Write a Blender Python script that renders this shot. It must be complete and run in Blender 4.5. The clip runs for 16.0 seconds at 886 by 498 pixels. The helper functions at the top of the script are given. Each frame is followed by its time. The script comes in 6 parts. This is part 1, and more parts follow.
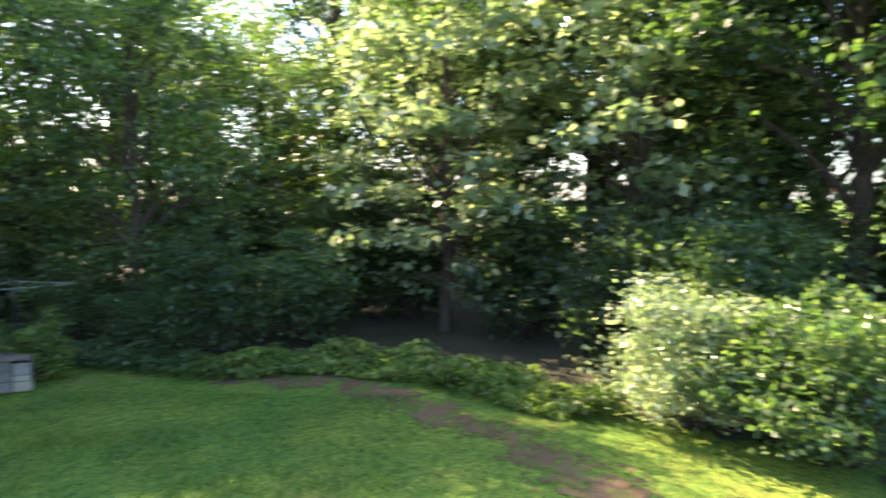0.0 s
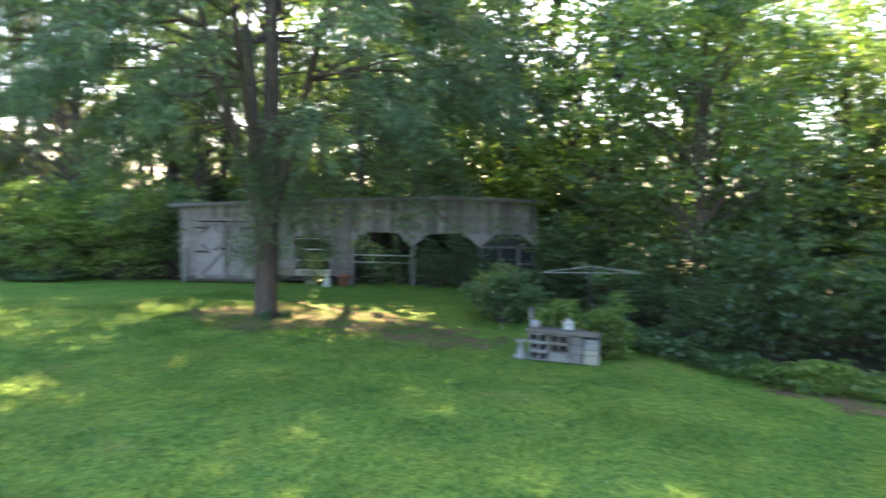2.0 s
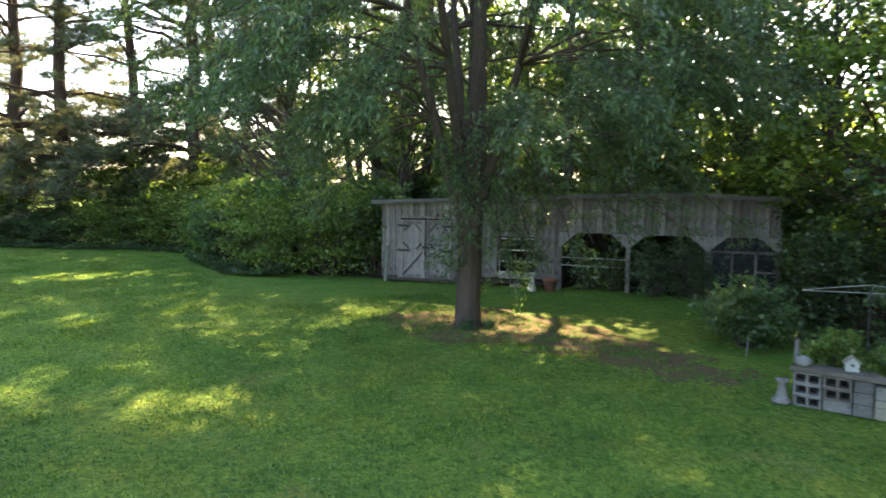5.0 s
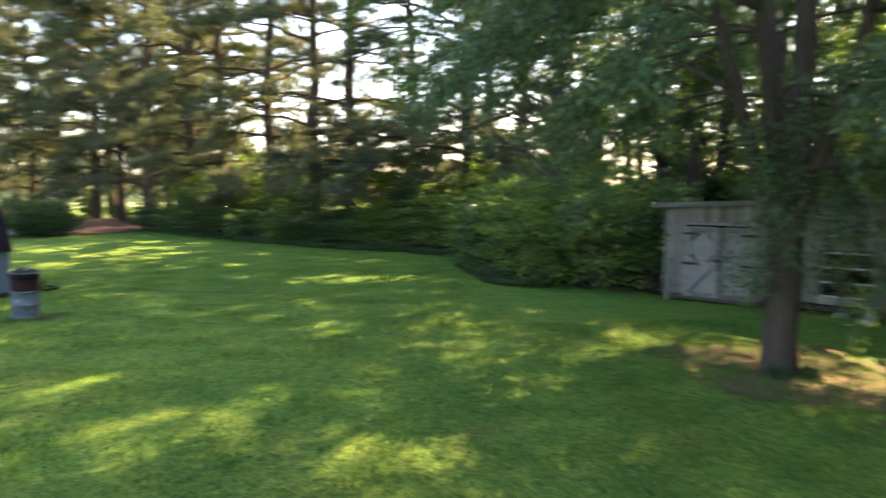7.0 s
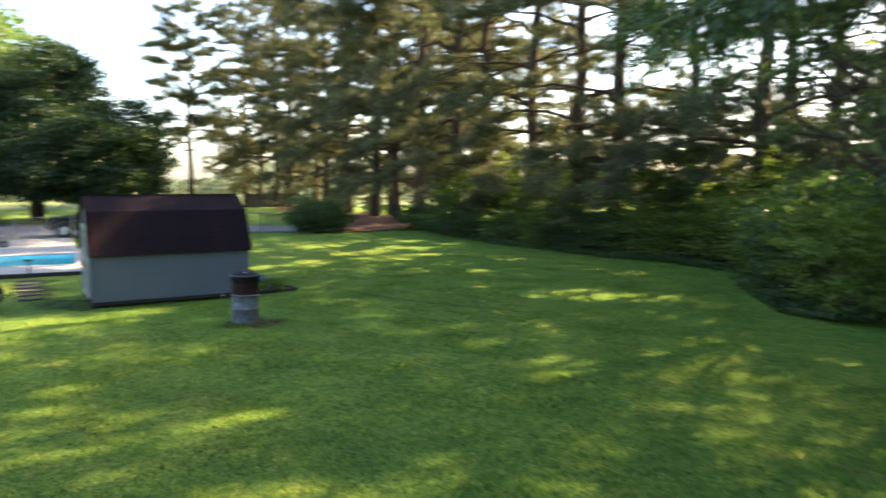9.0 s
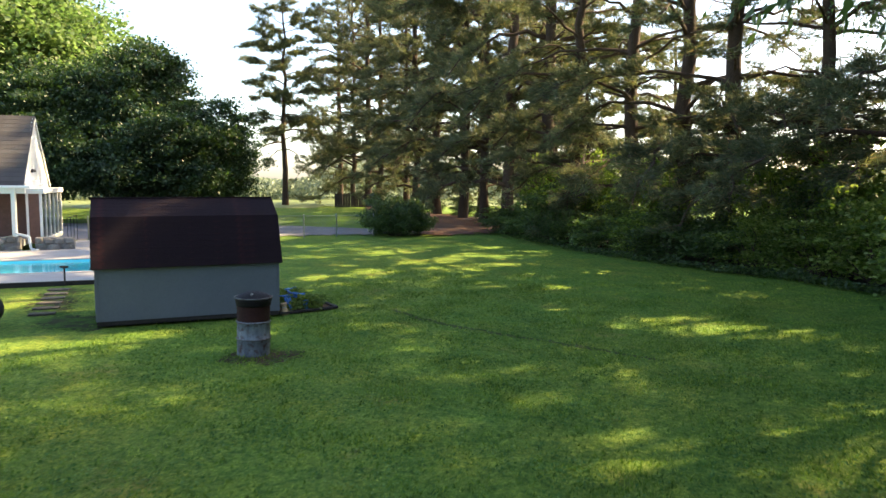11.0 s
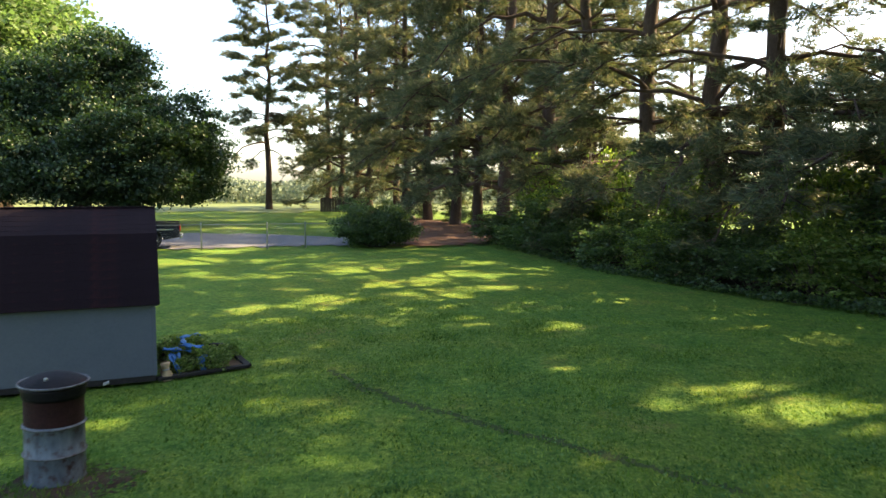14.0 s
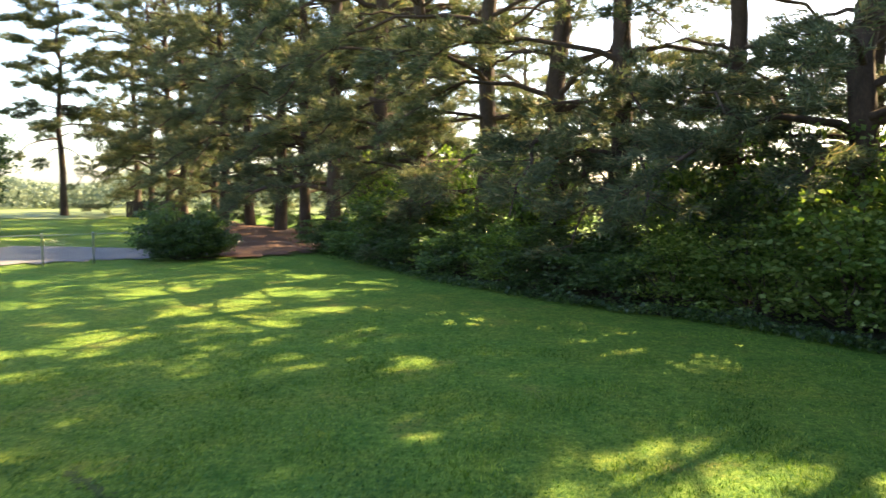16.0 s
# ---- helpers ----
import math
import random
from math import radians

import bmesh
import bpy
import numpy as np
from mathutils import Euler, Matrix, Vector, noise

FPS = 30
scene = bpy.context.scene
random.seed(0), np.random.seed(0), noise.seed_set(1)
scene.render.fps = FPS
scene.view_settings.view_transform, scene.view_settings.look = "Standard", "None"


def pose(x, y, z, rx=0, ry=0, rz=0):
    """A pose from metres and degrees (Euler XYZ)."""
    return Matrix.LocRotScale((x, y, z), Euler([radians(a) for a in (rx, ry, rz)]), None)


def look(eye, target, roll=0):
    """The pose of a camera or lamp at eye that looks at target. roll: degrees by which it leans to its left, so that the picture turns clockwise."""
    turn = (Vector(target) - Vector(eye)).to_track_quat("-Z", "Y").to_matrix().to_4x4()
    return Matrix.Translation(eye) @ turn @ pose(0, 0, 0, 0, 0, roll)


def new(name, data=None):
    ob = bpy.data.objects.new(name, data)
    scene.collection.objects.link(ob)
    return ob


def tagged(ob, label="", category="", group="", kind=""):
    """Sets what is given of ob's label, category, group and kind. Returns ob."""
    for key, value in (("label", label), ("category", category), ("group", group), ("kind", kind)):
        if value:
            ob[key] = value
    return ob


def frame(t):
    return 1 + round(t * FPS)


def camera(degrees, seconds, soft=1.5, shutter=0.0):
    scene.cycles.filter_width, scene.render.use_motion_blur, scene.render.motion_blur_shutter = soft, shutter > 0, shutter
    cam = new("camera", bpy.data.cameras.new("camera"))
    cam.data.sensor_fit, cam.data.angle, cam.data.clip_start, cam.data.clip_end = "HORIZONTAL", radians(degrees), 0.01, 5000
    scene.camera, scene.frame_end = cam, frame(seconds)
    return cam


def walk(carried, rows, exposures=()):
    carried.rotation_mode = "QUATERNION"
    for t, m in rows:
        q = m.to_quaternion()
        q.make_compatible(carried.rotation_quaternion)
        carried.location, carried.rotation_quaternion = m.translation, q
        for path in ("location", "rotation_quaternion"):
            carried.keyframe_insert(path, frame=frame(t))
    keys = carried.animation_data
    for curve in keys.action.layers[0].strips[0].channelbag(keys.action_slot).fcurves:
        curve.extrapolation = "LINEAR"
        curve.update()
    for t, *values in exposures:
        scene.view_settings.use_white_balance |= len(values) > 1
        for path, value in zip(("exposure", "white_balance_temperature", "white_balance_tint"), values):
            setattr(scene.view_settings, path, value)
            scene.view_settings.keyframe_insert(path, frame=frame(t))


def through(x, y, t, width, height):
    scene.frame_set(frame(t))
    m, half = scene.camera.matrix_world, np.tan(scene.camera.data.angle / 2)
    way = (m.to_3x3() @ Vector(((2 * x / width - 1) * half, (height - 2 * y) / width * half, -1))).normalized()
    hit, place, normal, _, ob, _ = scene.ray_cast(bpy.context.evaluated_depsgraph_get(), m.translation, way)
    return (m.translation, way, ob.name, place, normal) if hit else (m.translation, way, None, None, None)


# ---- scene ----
cam = camera(63.1, 16.0, shutter=0.6)
EXPOSURES = [(0.0, 2.95, 5900, 16), (1.5, 3.5, 6000, 15), (2.6, 3.74, 6200, 14), (4.0, 3.34, 6400, 13), (6.0, 3.05, 6600, 12), (9.0, 2.5, 6600, 11), (12.0, 2.3, 6600, 10), (14.5, 2.4, 6600, 10), (16.0, 2.7, 6600, 10)]
PATH = [
    (0, (-1.308, -13.262, 2.968), (0.686, -13.176, 2.832), 0.0),
    (0.5, (-1.155, -13.334, 2.99), (0.782, -12.858, 2.843), 0.2),
    (1, (-1.1, -13.322, 2.944), (0.715, -12.495, 2.799), 0.4),
    (1.5, (-1.113, -13.223, 2.933), (0.526, -12.087, 2.787), 0.7),
    (2, (-1.108, -13.168, 2.946), (0.299, -11.755, 2.791), 0.8),
    (2.5, (-0.926, -13.029, 2.889), (0.248, -11.418, 2.734), 0.9),
    (3, (-0.969, -12.947, 2.988), (0.168, -11.31, 2.823), 0.7),
    (3.2, (-0.862, -12.873, 2.958), (0.272, -11.234, 2.796), 0.8),
    (5.3, (0.0, -11.143, 3.065), (0.917, -9.374, 2.885), 0.6),
    (5.5, (0.155, -10.913, 3.008), (1.028, -9.122, 2.833), 0.6),
    (6, (0.439, -10.319, 3.044), (1.208, -8.482, 2.863), 0.4),
    (6.5, (0.738, -9.686, 3.08), (1.344, -7.789, 2.894), -0.0),
    (7, (1.018, -8.976, 3.019), (1.268, -7.0, 2.836), 0.1),
    (7.5, (1.276, -8.227, 3.03), (1.199, -6.237, 2.844), 0.3),
    (8, (1.565, -7.401, 2.992), (1.438, -5.414, 2.808), 0.2),
    (8.5, (1.661, -6.524, 2.976), (1.434, -4.546, 2.792), 0.1),
    (9, (1.677, -5.621, 2.989), (1.174, -3.694, 2.804), 0.2),
    (9.2, (1.707, -5.25, 3.036), (1.087, -3.358, 2.846), 0.4),
    (11.3, (1.529, -1.636, 3.036), (0.761, 0.201, 2.85), 0.3),
    (11.5, (1.455, -1.281, 3.031), (0.687, 0.556, 2.847), 0.3),
    (12, (1.241, -0.412, 3.044), (0.475, 1.426, 2.86), 0.3),
    (12.5, (0.989, 0.388, 3.049), (0.223, 2.227, 2.866), 0.3),
    (13, (0.726, 1.223, 3.056), (-0.04, 3.062, 2.874), 0.3),
    (13.5, (0.453, 2.112, 3.043), (-0.312, 3.951, 2.863), 0.4),
    (14, (0.18, 2.929, 3.043), (-0.585, 4.768, 2.864), 0.4),
    (14.5, (-0.077, 3.786, 3.038), (-0.830, 5.630, 2.860), 0.3),
    (15, (-0.335, 4.647, 3.042), (-0.996, 6.527, 2.865), 0.4),
    (15.5, (-0.579, 5.435, 3.024), (-1.045, 7.373, 2.851), 0.4),
    (16, (-0.853, 6.207, 3.035), (-1.172, 8.174, 2.863), 0.2),
]
walk(cam, [(t, look(eye, target, roll)) for t, eye, target, roll in PATH], EXPOSURES)

# ---- light ----
SUN_AZ, SUN_EL = 50.0, 38.0
world = bpy.data.worlds.new("world")
scene.world = world
world.use_nodes = True
wn = world.node_tree.nodes
sky = wn.new("ShaderNodeTexSky")
sky.sky_type = "NISHITA"
sky.sun_disc = False
sky.sun_elevation = radians(SUN_EL)
sky.sun_rotation = radians(90 - SUN_AZ)
sky.dust_density = 1.7
wn["Background"].inputs["Strength"].default_value = 0.1
world.node_tree.links.new(sky.outputs["Color"], wn["Background"].inputs["Color"])
sun_data = bpy.data.lights.new("sun", "SUN")
sun_data.energy, sun_data.angle, sun_data.color = 5.0, radians(0.6), (1.0, 0.75, 0.41)
sun = new("sun", sun_data)
sun.matrix_world = look((60 * math.cos(radians(SUN_AZ)), 60 * math.sin(radians(SUN_AZ)), 60 * math.tan(radians(SUN_EL))), (0, 0, 0))


# ---- materials ----
def nodes_of(name):
    m = bpy.data.materials.new(name)
    m.use_nodes = True
    t = m.node_tree
    return m, t.nodes, t.links, t.nodes["Principled BSDF"]


def noise_at(n, l, scale, detail=4.0, rough=0.6, stretch=None):
    c = n.new("ShaderNodeTexCoord")
    x = n.new("ShaderNodeTexNoise")
    x.inputs["Scale"].default_value, x.inputs["Detail"].default_value, x.inputs["Roughness"].default_value = scale, detail, rough
    if stretch:
        mp = n.new("ShaderNodeMapping")
        mp.inputs["Scale"].default_value = stretch
        l.new(c.outputs["Object"], mp.inputs["Vector"])
        l.new(mp.outputs["Vector"], x.inputs["Vector"])
    else:
        l.new(c.outputs["Object"], x.inputs["Vector"])
    return x.outputs["Fac"]


def ramp(n, l, fac, stops):
    r = n.new("ShaderNodeValToRGB")
    el = r.color_ramp.elements
    while len(el) < len(stops):
        el.new(0.5)
    for e, (p, c) in zip(el, stops):
        e.position, e.color = p, (*c, 1)
    l.new(fac, r.inputs["Fac"])
    return r.outputs["Color"]


def mixed(n, l, a, b, fac, mode="MIX"):
    m = n.new("ShaderNodeMix")
    m.data_type, m.blend_type = "RGBA", mode
    for sock, v in ((m.inputs["Factor"], fac), (m.inputs["A"], a), (m.inputs["B"], b)):
        if isinstance(v, float):
            sock.default_value = v
        elif isinstance(v, tuple):
            sock.default_value = (*v, 1)
        else:
            l.new(v, sock)
    return m.outputs["Result"]


def surface(name, dark, light, coarse=1.5, fine=30.0, rough=0.8, bump=0.3, metal=0.0, stretch=None, vary=0.0, stain=None, stain_at=0.62, spec=0.3):
    """Two colours by coarse and fine noise, relief, an optional stain and a shade of its own for each piece."""
    m, n, l, p = nodes_of(name)
    a, b = noise_at(n, l, coarse, 3.0, 0.6, stretch), noise_at(n, l, fine, 5.0, 0.65, stretch)
    col = mixed(n, l, ramp(n, l, a, [(0.3, dark), (0.7, light)]), ramp(n, l, b, [(0.3, dark), (0.7, light)]), 0.5)
    if stain:
        s = noise_at(n, l, coarse * 1.7, 6.0, 0.7)
        f = n.new("ShaderNodeMapRange")
        f.inputs["From Min"].default_value, f.inputs["From Max"].default_value = stain_at - 0.05, stain_at + 0.08
        l.new(s, f.inputs["Value"])
        col = mixed(n, l, col, stain, f.outputs["Result"])
    if vary:
        o = n.new("ShaderNodeObjectInfo")
        r = n.new("ShaderNodeMapRange")
        r.inputs["To Min"].default_value, r.inputs["To Max"].default_value = 1 - vary, 1 + vary
        l.new(o.outputs["Random"], r.inputs["Value"])
        h = n.new("ShaderNodeHueSaturation")
        l.new(r.outputs["Result"], h.inputs["Value"])
        l.new(col, h.inputs["Color"])
        col = h.outputs["Color"]
    l.new(col, p.inputs["Base Color"])
    p.inputs["Roughness"].default_value, p.inputs["Metallic"].default_value = rough, metal
    p.inputs["Specular IOR Level"].default_value = spec
    if bump:
        u = n.new("ShaderNodeBump")
        u.inputs["Strength"].default_value, u.inputs["Distance"].default_value = bump, 0.02
        l.new(b, u.inputs["Height"])
        l.new(u.outputs["Normal"], p.inputs["Normal"])
    return m


def leafy(name, stops, through=0.38, rough=0.42, vary_big=True, spec=0.45, glow=(1.5, 1.7, 0.6)):
    """Leaves: a shade for each leaf, gloss, and light that comes through."""
    m, n, l, p = nodes_of(name)
    g = n.new("ShaderNodeNewGeometry")
    col = ramp(n, l, g.outputs["Random Per Island"], stops)
    if vary_big:
        big = noise_at(n, l, 0.9, 2.0)
        col = mixed(n, l, col, ramp(n, l, big, [(0.35, (0.55, 0.62, 0.5)), (0.65, (1.25, 1.2, 1.0))]), 0.8, "MULTIPLY")
    l.new(col, p.inputs["Base Color"])
    p.inputs["Roughness"].default_value = rough
    p.inputs["Specular IOR Level"].default_value = spec
    t = n.new("ShaderNodeBsdfTranslucent")
    l.new(mixed(n, l, col, glow, 1.0, "MULTIPLY"), t.inputs["Color"])
    s = n.new("ShaderNodeMixShader")
    s.inputs["Fac"].default_value = through
    l.new(p.outputs["BSDF"], s.inputs[1])
    l.new(t.outputs["BSDF"], s.inputs[2])
    l.new(s.outputs["Shader"], n["Material Output"].inputs["Surface"])
    return m


def lawn_material():
    m, n, l, p = nodes_of("lawn")
    big, mid, fine = noise_at(n, l, 0.16, 4.0), noise_at(n, l, 1.1, 5.0, 0.7), noise_at(n, l, 26.0, 6.0, 0.75)
    col = ramp(n, l, fine, [(0.28, (0.036, 0.082, 0.012)), (0.5, (0.11, 0.178, 0.03)), (0.72, (0.225, 0.275, 0.06))])
    col = mixed(n, l, col, ramp(n, l, mid, [(0.3, (0.66, 0.86, 0.72)), (0.5, (1.08, 1.08, 1.05)), (0.7, (1.5, 1.22, 1.0))]), 0.9, "MULTIPLY")
    col = mixed(n, l, col, ramp(n, l, big, [(0.35, (0.8, 1.0, 0.95)), (0.65, (1.15, 1.02, 0.9))]), 0.8, "MULTIPLY")
    clover = noise_at(n, l, 7.0, 4.0, 0.7)
    col = mixed(n, l, col, ramp(n, l, clover, [(0.34, (0.5, 0.64, 0.6)), (0.5, (1.0, 1.0, 1.0)), (0.68, (1.32, 1.25, 1.1))]), 0.95, "MULTIPLY")
    tufts = noise_at(n, l, 17.0, 3.0, 0.6)
    col = mixed(n, l, col, ramp(n, l, tufts, [(0.38, (0.5, 0.6, 0.55)), (0.5, (1.0, 1.0, 1.0)), (0.62, (1.35, 1.3, 1.2))]), 0.5, "MULTIPLY")
    dry = n.new("ShaderNodeMapRange")
    dry.inputs["From Min"].default_value, dry.inputs["From Max"].default_value = 0.58, 0.74
    dry.inputs["To Max"].default_value = 0.6
    l.new(noise_at(n, l, 0.55, 7.0, 0.72), dry.inputs["Value"])
    col = mixed(n, l, col, (0.2, 0.15, 0.065), dry.outputs["Result"])
    l.new(col, p.inputs["Base Color"])
    p.inputs["Roughness"].default_value = 0.9
    p.inputs["Specular IOR Level"].default_value = 0.12
    u = n.new("ShaderNodeBump")
    u.inputs["Strength"].default_value, u.inputs["Distance"].default_value = 0.9, 0.05
    l.new(fine, u.inputs["Height"])
    l.new(u.outputs["Normal"], p.inputs["Normal"])
    return m


LAWN = lawn_material()
GRASS = leafy("grass_blades", [(0.0, (0.055, 0.105, 0.02)), (0.6, (0.115, 0.19, 0.04)), (1.0, (0.24, 0.3, 0.09))], 0.35, 0.7, True, 0.1)
CLOVER = leafy("clover_leaves", [(0.0, (0.045, 0.1, 0.035)), (0.7, (0.085, 0.165, 0.06)), (1.0, (0.16, 0.24, 0.1))], 0.3, 0.75, True, 0.08)
LEAF_DARK = leafy("leaf_dark", [(0.0, (0.032, 0.062, 0.03)), (0.7, (0.064, 0.106, 0.048)), (1.0, (0.12, 0.165, 0.075))], 0.5, 0.36, True, 0.55)
LEAF_MID = leafy("leaf_mid", [(0.0, (0.056, 0.1, 0.05)), (0.7, (0.098, 0.158, 0.075)), (1.0, (0.19, 0.24, 0.125))], 0.52, 0.36, True, 0.55)
# Own colour on weeds; on hedge, thicket and wood it holds painted backlight.
LEAF_LIGHT = leafy("leaf_light", [(0.0, (0.08, 0.13, 0.04)), (0.6, (0.14, 0.2, 0.06)), (1.0, (0.29, 0.33, 0.16))], 0.55, 0.5, True, 0.25)
# Pale tones put direct sunlight into these glossy leaves.
LEAF_GLOSSY_SUN = leafy("leaf_glossy_sun", [(0.0, (0.12, 0.175, 0.1)), (0.6, (0.22, 0.28, 0.18)), (1.0, (0.45, 0.49, 0.38))], 0.45, 0.28, True, 1.0, (1.5, 1.6, 1.0))
LEAF_GREY = leafy("leaf_willowy", [(0.0, (0.047, 0.082, 0.046)), (0.7, (0.078, 0.126, 0.069)), (1.0, (0.132, 0.182, 0.1))], 0.36, 0.42, True, 0.36)
NEEDLES = leafy("pine_needles", [(0.0, (0.07, 0.09, 0.062)), (0.6, (0.112, 0.132, 0.09)), (0.86, (0.172, 0.175, 0.115)), (1.0, (0.28, 0.215, 0.145))], 0.38, 0.5, True, 0.2, (1.3, 1.35, 0.85))
LEAF_MAPLE = leafy("leaf_maple", [(0.0, (0.02, 0.044, 0.022)), (0.7, (0.038, 0.07, 0.034)), (1.0, (0.07, 0.108, 0.05))], 0.28, 0.45, True, 0.35)
# Haze over the far trees is put into this pale grey-green.
LEAF_HAZE = leafy("leaf_distant_haze", [(0.0, (0.2, 0.25, 0.22)), (1.0, (0.31, 0.36, 0.3))], 0.25, 0.8, True, 0.1, (1.1, 1.1, 1.0))
# Haze and sunlight on the trees behind the house are painted into this paler leaf.
LEAF_HAZY_PALE = leafy("leaf_pale_haze", [(0.0, (0.115, 0.17, 0.075)), (0.6, (0.175, 0.24, 0.11)), (1.0, (0.28, 0.34, 0.19))], 0.4, 0.6, True, 0.2, (1.1, 1.4, 0.8))
BARK = surface("bark", (0.032, 0.023, 0.017), (0.105, 0.075, 0.055), 3.0, 22.0, 0.95, 0.9, stretch=(3, 3, 0.6), stain=(0.04, 0.05, 0.025), stain_at=0.6)
BARK_PINE = surface("pine_bark", (0.03, 0.021, 0.016), (0.105, 0.068, 0.05), 2.0, 16.0, 0.95, 0.9, stretch=(2, 2, 0.7))
SOIL = surface("bare_soil", (0.065, 0.042, 0.024), (0.18, 0.118, 0.068), 1.4, 24.0, 0.95, 0.9, stain=(0.08, 0.135, 0.02), stain_at=0.54, spec=0.1)
DARKSOIL = surface("dark_damp_soil", (0.02, 0.02, 0.01), (0.06, 0.06, 0.024), 1.4, 24.0, 0.95, 0.9, stain=(0.06, 0.12, 0.015), stain_at=0.5, spec=0.1)
FURROW = surface("furrow_turf", (0.03, 0.05, 0.014), (0.085, 0.105, 0.034), 3.0, 30.0, 0.95, 0.8, spec=0.1)
SCORCHED = surface("scorched_soil", (0.03, 0.02, 0.014), (0.085, 0.055, 0.036), 2.0, 24.0, 0.95, 0.9, stain=(0.05, 0.085, 0.02), stain_at=0.55, spec=0.1)
MULCH = surface("pine_straw_mulch", (0.06, 0.032, 0.02), (0.18, 0.092, 0.055), 1.0, 40.0, 0.95, 0.9)
# Shade under trees and hedgerow is put into this dark ground colour.
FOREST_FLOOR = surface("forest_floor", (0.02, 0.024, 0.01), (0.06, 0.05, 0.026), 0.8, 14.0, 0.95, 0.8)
FIELD = surface("hay_field", (0.085, 0.13, 0.04), (0.16, 0.19, 0.07), 0.05, 2.0, 0.85, 0.3)
DARKSTONE = surface("dark_worn_stone", (0.055, 0.045, 0.034), (0.14, 0.118, 0.092), 3.0, 26.0, 0.9, 0.5, vary=0.25)
ASPHALT = surface("asphalt_drive", (0.1, 0.096, 0.1), (0.19, 0.184, 0.19), 0.5, 60.0, 0.9, 0.3)
BARNWOOD = surface("weathered_barn_wood", (0.05, 0.042, 0.037), (0.31, 0.28, 0.258), 2.6, 16.0, 0.9, 0.6, stretch=(6, 6, 0.4), vary=0.4, stain=(0.1, 0.062, 0.042), stain_at=0.58, spec=0.15)
DOORWOOD = surface("weathered_door_wood", (0.1, 0.088, 0.084), (0.34, 0.305, 0.29), 2.6, 14.0, 0.9, 0.5, stretch=(5, 5, 0.5), vary=0.15)
# Dark timbers, and inside the barn a stand-in for its shade.
DARKWOOD = surface("dark_old_and_shaded_wood", (0.03, 0.026, 0.022), (0.09, 0.078, 0.065), 2.0, 16.0, 0.9, 0.5, stretch=(4, 4, 0.6), vary=0.2)
OLDROOF = surface("old_roof_sheet", (0.06, 0.052, 0.047), (0.16, 0.145, 0.135), 1.2, 20.0, 0.75, 0.3, stain=(0.1, 0.07, 0.05))
IRON = surface("black_iron", (0.01, 0.009, 0.009), (0.03, 0.025, 0.024), 4.0, 40.0, 0.5, 0.2, 0.2)
WHITE = surface("white_paint", (0.62, 0.62, 0.6), (0.82, 0.82, 0.8), 1.5, 20.0, 0.5, 0.1)
WHITE_OLD = surface("old_white_paint", (0.24, 0.235, 0.21), (0.46, 0.45, 0.41), 3.0, 25.0, 0.7, 0.2, stain=(0.3, 0.28, 0.24))
SHEDWALL = surface("grey_painted_panel", (0.082, 0.093, 0.11), (0.112, 0.124, 0.143), 0.9, 30.0, 0.7, 0.12, vary=0.03)
SHEDTRIM = surface("grey_trim_paint", (0.12, 0.13, 0.148), (0.16, 0.172, 0.19), 1.2, 25.0, 0.65, 0.12)
SHINGLE = surface("maroon_shingle", (0.0085, 0.0052, 0.0075), (0.0155, 0.0095, 0.0125), 0.8, 90.0, 0.95, 0.4, vary=0.05, stain=(0.032, 0.011, 0.012), stain_at=0.6, spec=0.12)
SKID = surface("dark_skid_timber", (0.01, 0.009, 0.008), (0.035, 0.03, 0.026), 2.0, 20.0, 0.9, 0.4)
RUST = surface("rusted_steel", (0.012, 0.005, 0.005), (0.052, 0.017, 0.015), 5.0, 40.0, 0.85, 0.4, 0.1, stain=(0.085, 0.035, 0.028), stain_at=0.66)
SOOT = surface("sooty_black_steel", (0.005, 0.005, 0.006), (0.016, 0.014, 0.015), 5.0, 40.0, 0.6, 0.3, 0.1, stain=(0.035, 0.017, 0.014), stain_at=0.62, spec=0.12)
DRUMBLUE = surface("faded_blue_steel", (0.022, 0.03, 0.046), (0.22, 0.25, 0.285), 4.5, 16.0, 0.55, 0.2, 0.15, stretch=(1, 1, 0.35), stain=(0.06, 0.03, 0.026), stain_at=0.56)
HOOP = surface("worn_hoop_and_rim_sheen", (0.04, 0.042, 0.045), (0.2, 0.205, 0.21), 8.0, 30.0, 0.5, 0.1, 0.2, stain=(0.06, 0.03, 0.025), stain_at=0.55)
CONCRETE = surface("concrete_block", (0.06, 0.056, 0.048), (0.22, 0.208, 0.182), 5.0, 50.0, 0.95, 0.4, vary=0.4, stain=(0.05, 0.05, 0.036), stain_at=0.57)
CONCRETE_WARM = surface("yellowed_block", (0.17, 0.15, 0.105), (0.28, 0.255, 0.19), 4.0, 50.0, 0.95, 0.4)
COPING = surface("pool_deck", (0.27, 0.255, 0.24), (0.38, 0.365, 0.35), 0.9, 40.0, 0.85, 0.2)
POOLSHELL = surface("pool_liner", (0.1, 0.55, 0.68), (0.14, 0.66, 0.78), 0.8, 6.0, 0.5, 0.0)
STONE = surface("field_stone", (0.1, 0.095, 0.088), (0.26, 0.245, 0.225), 2.5, 26.0, 0.9, 0.5, vary=0.35)
MORTAR = surface("mortar", (0.13, 0.125, 0.12), (0.22, 0.21, 0.2), 4.0, 40.0, 0.95, 0.3)
BRICK = surface("red_brick", (0.1, 0.056, 0.046), (0.18, 0.1, 0.082), 6.0, 30.0, 0.9, 0.3, vary=0.2)
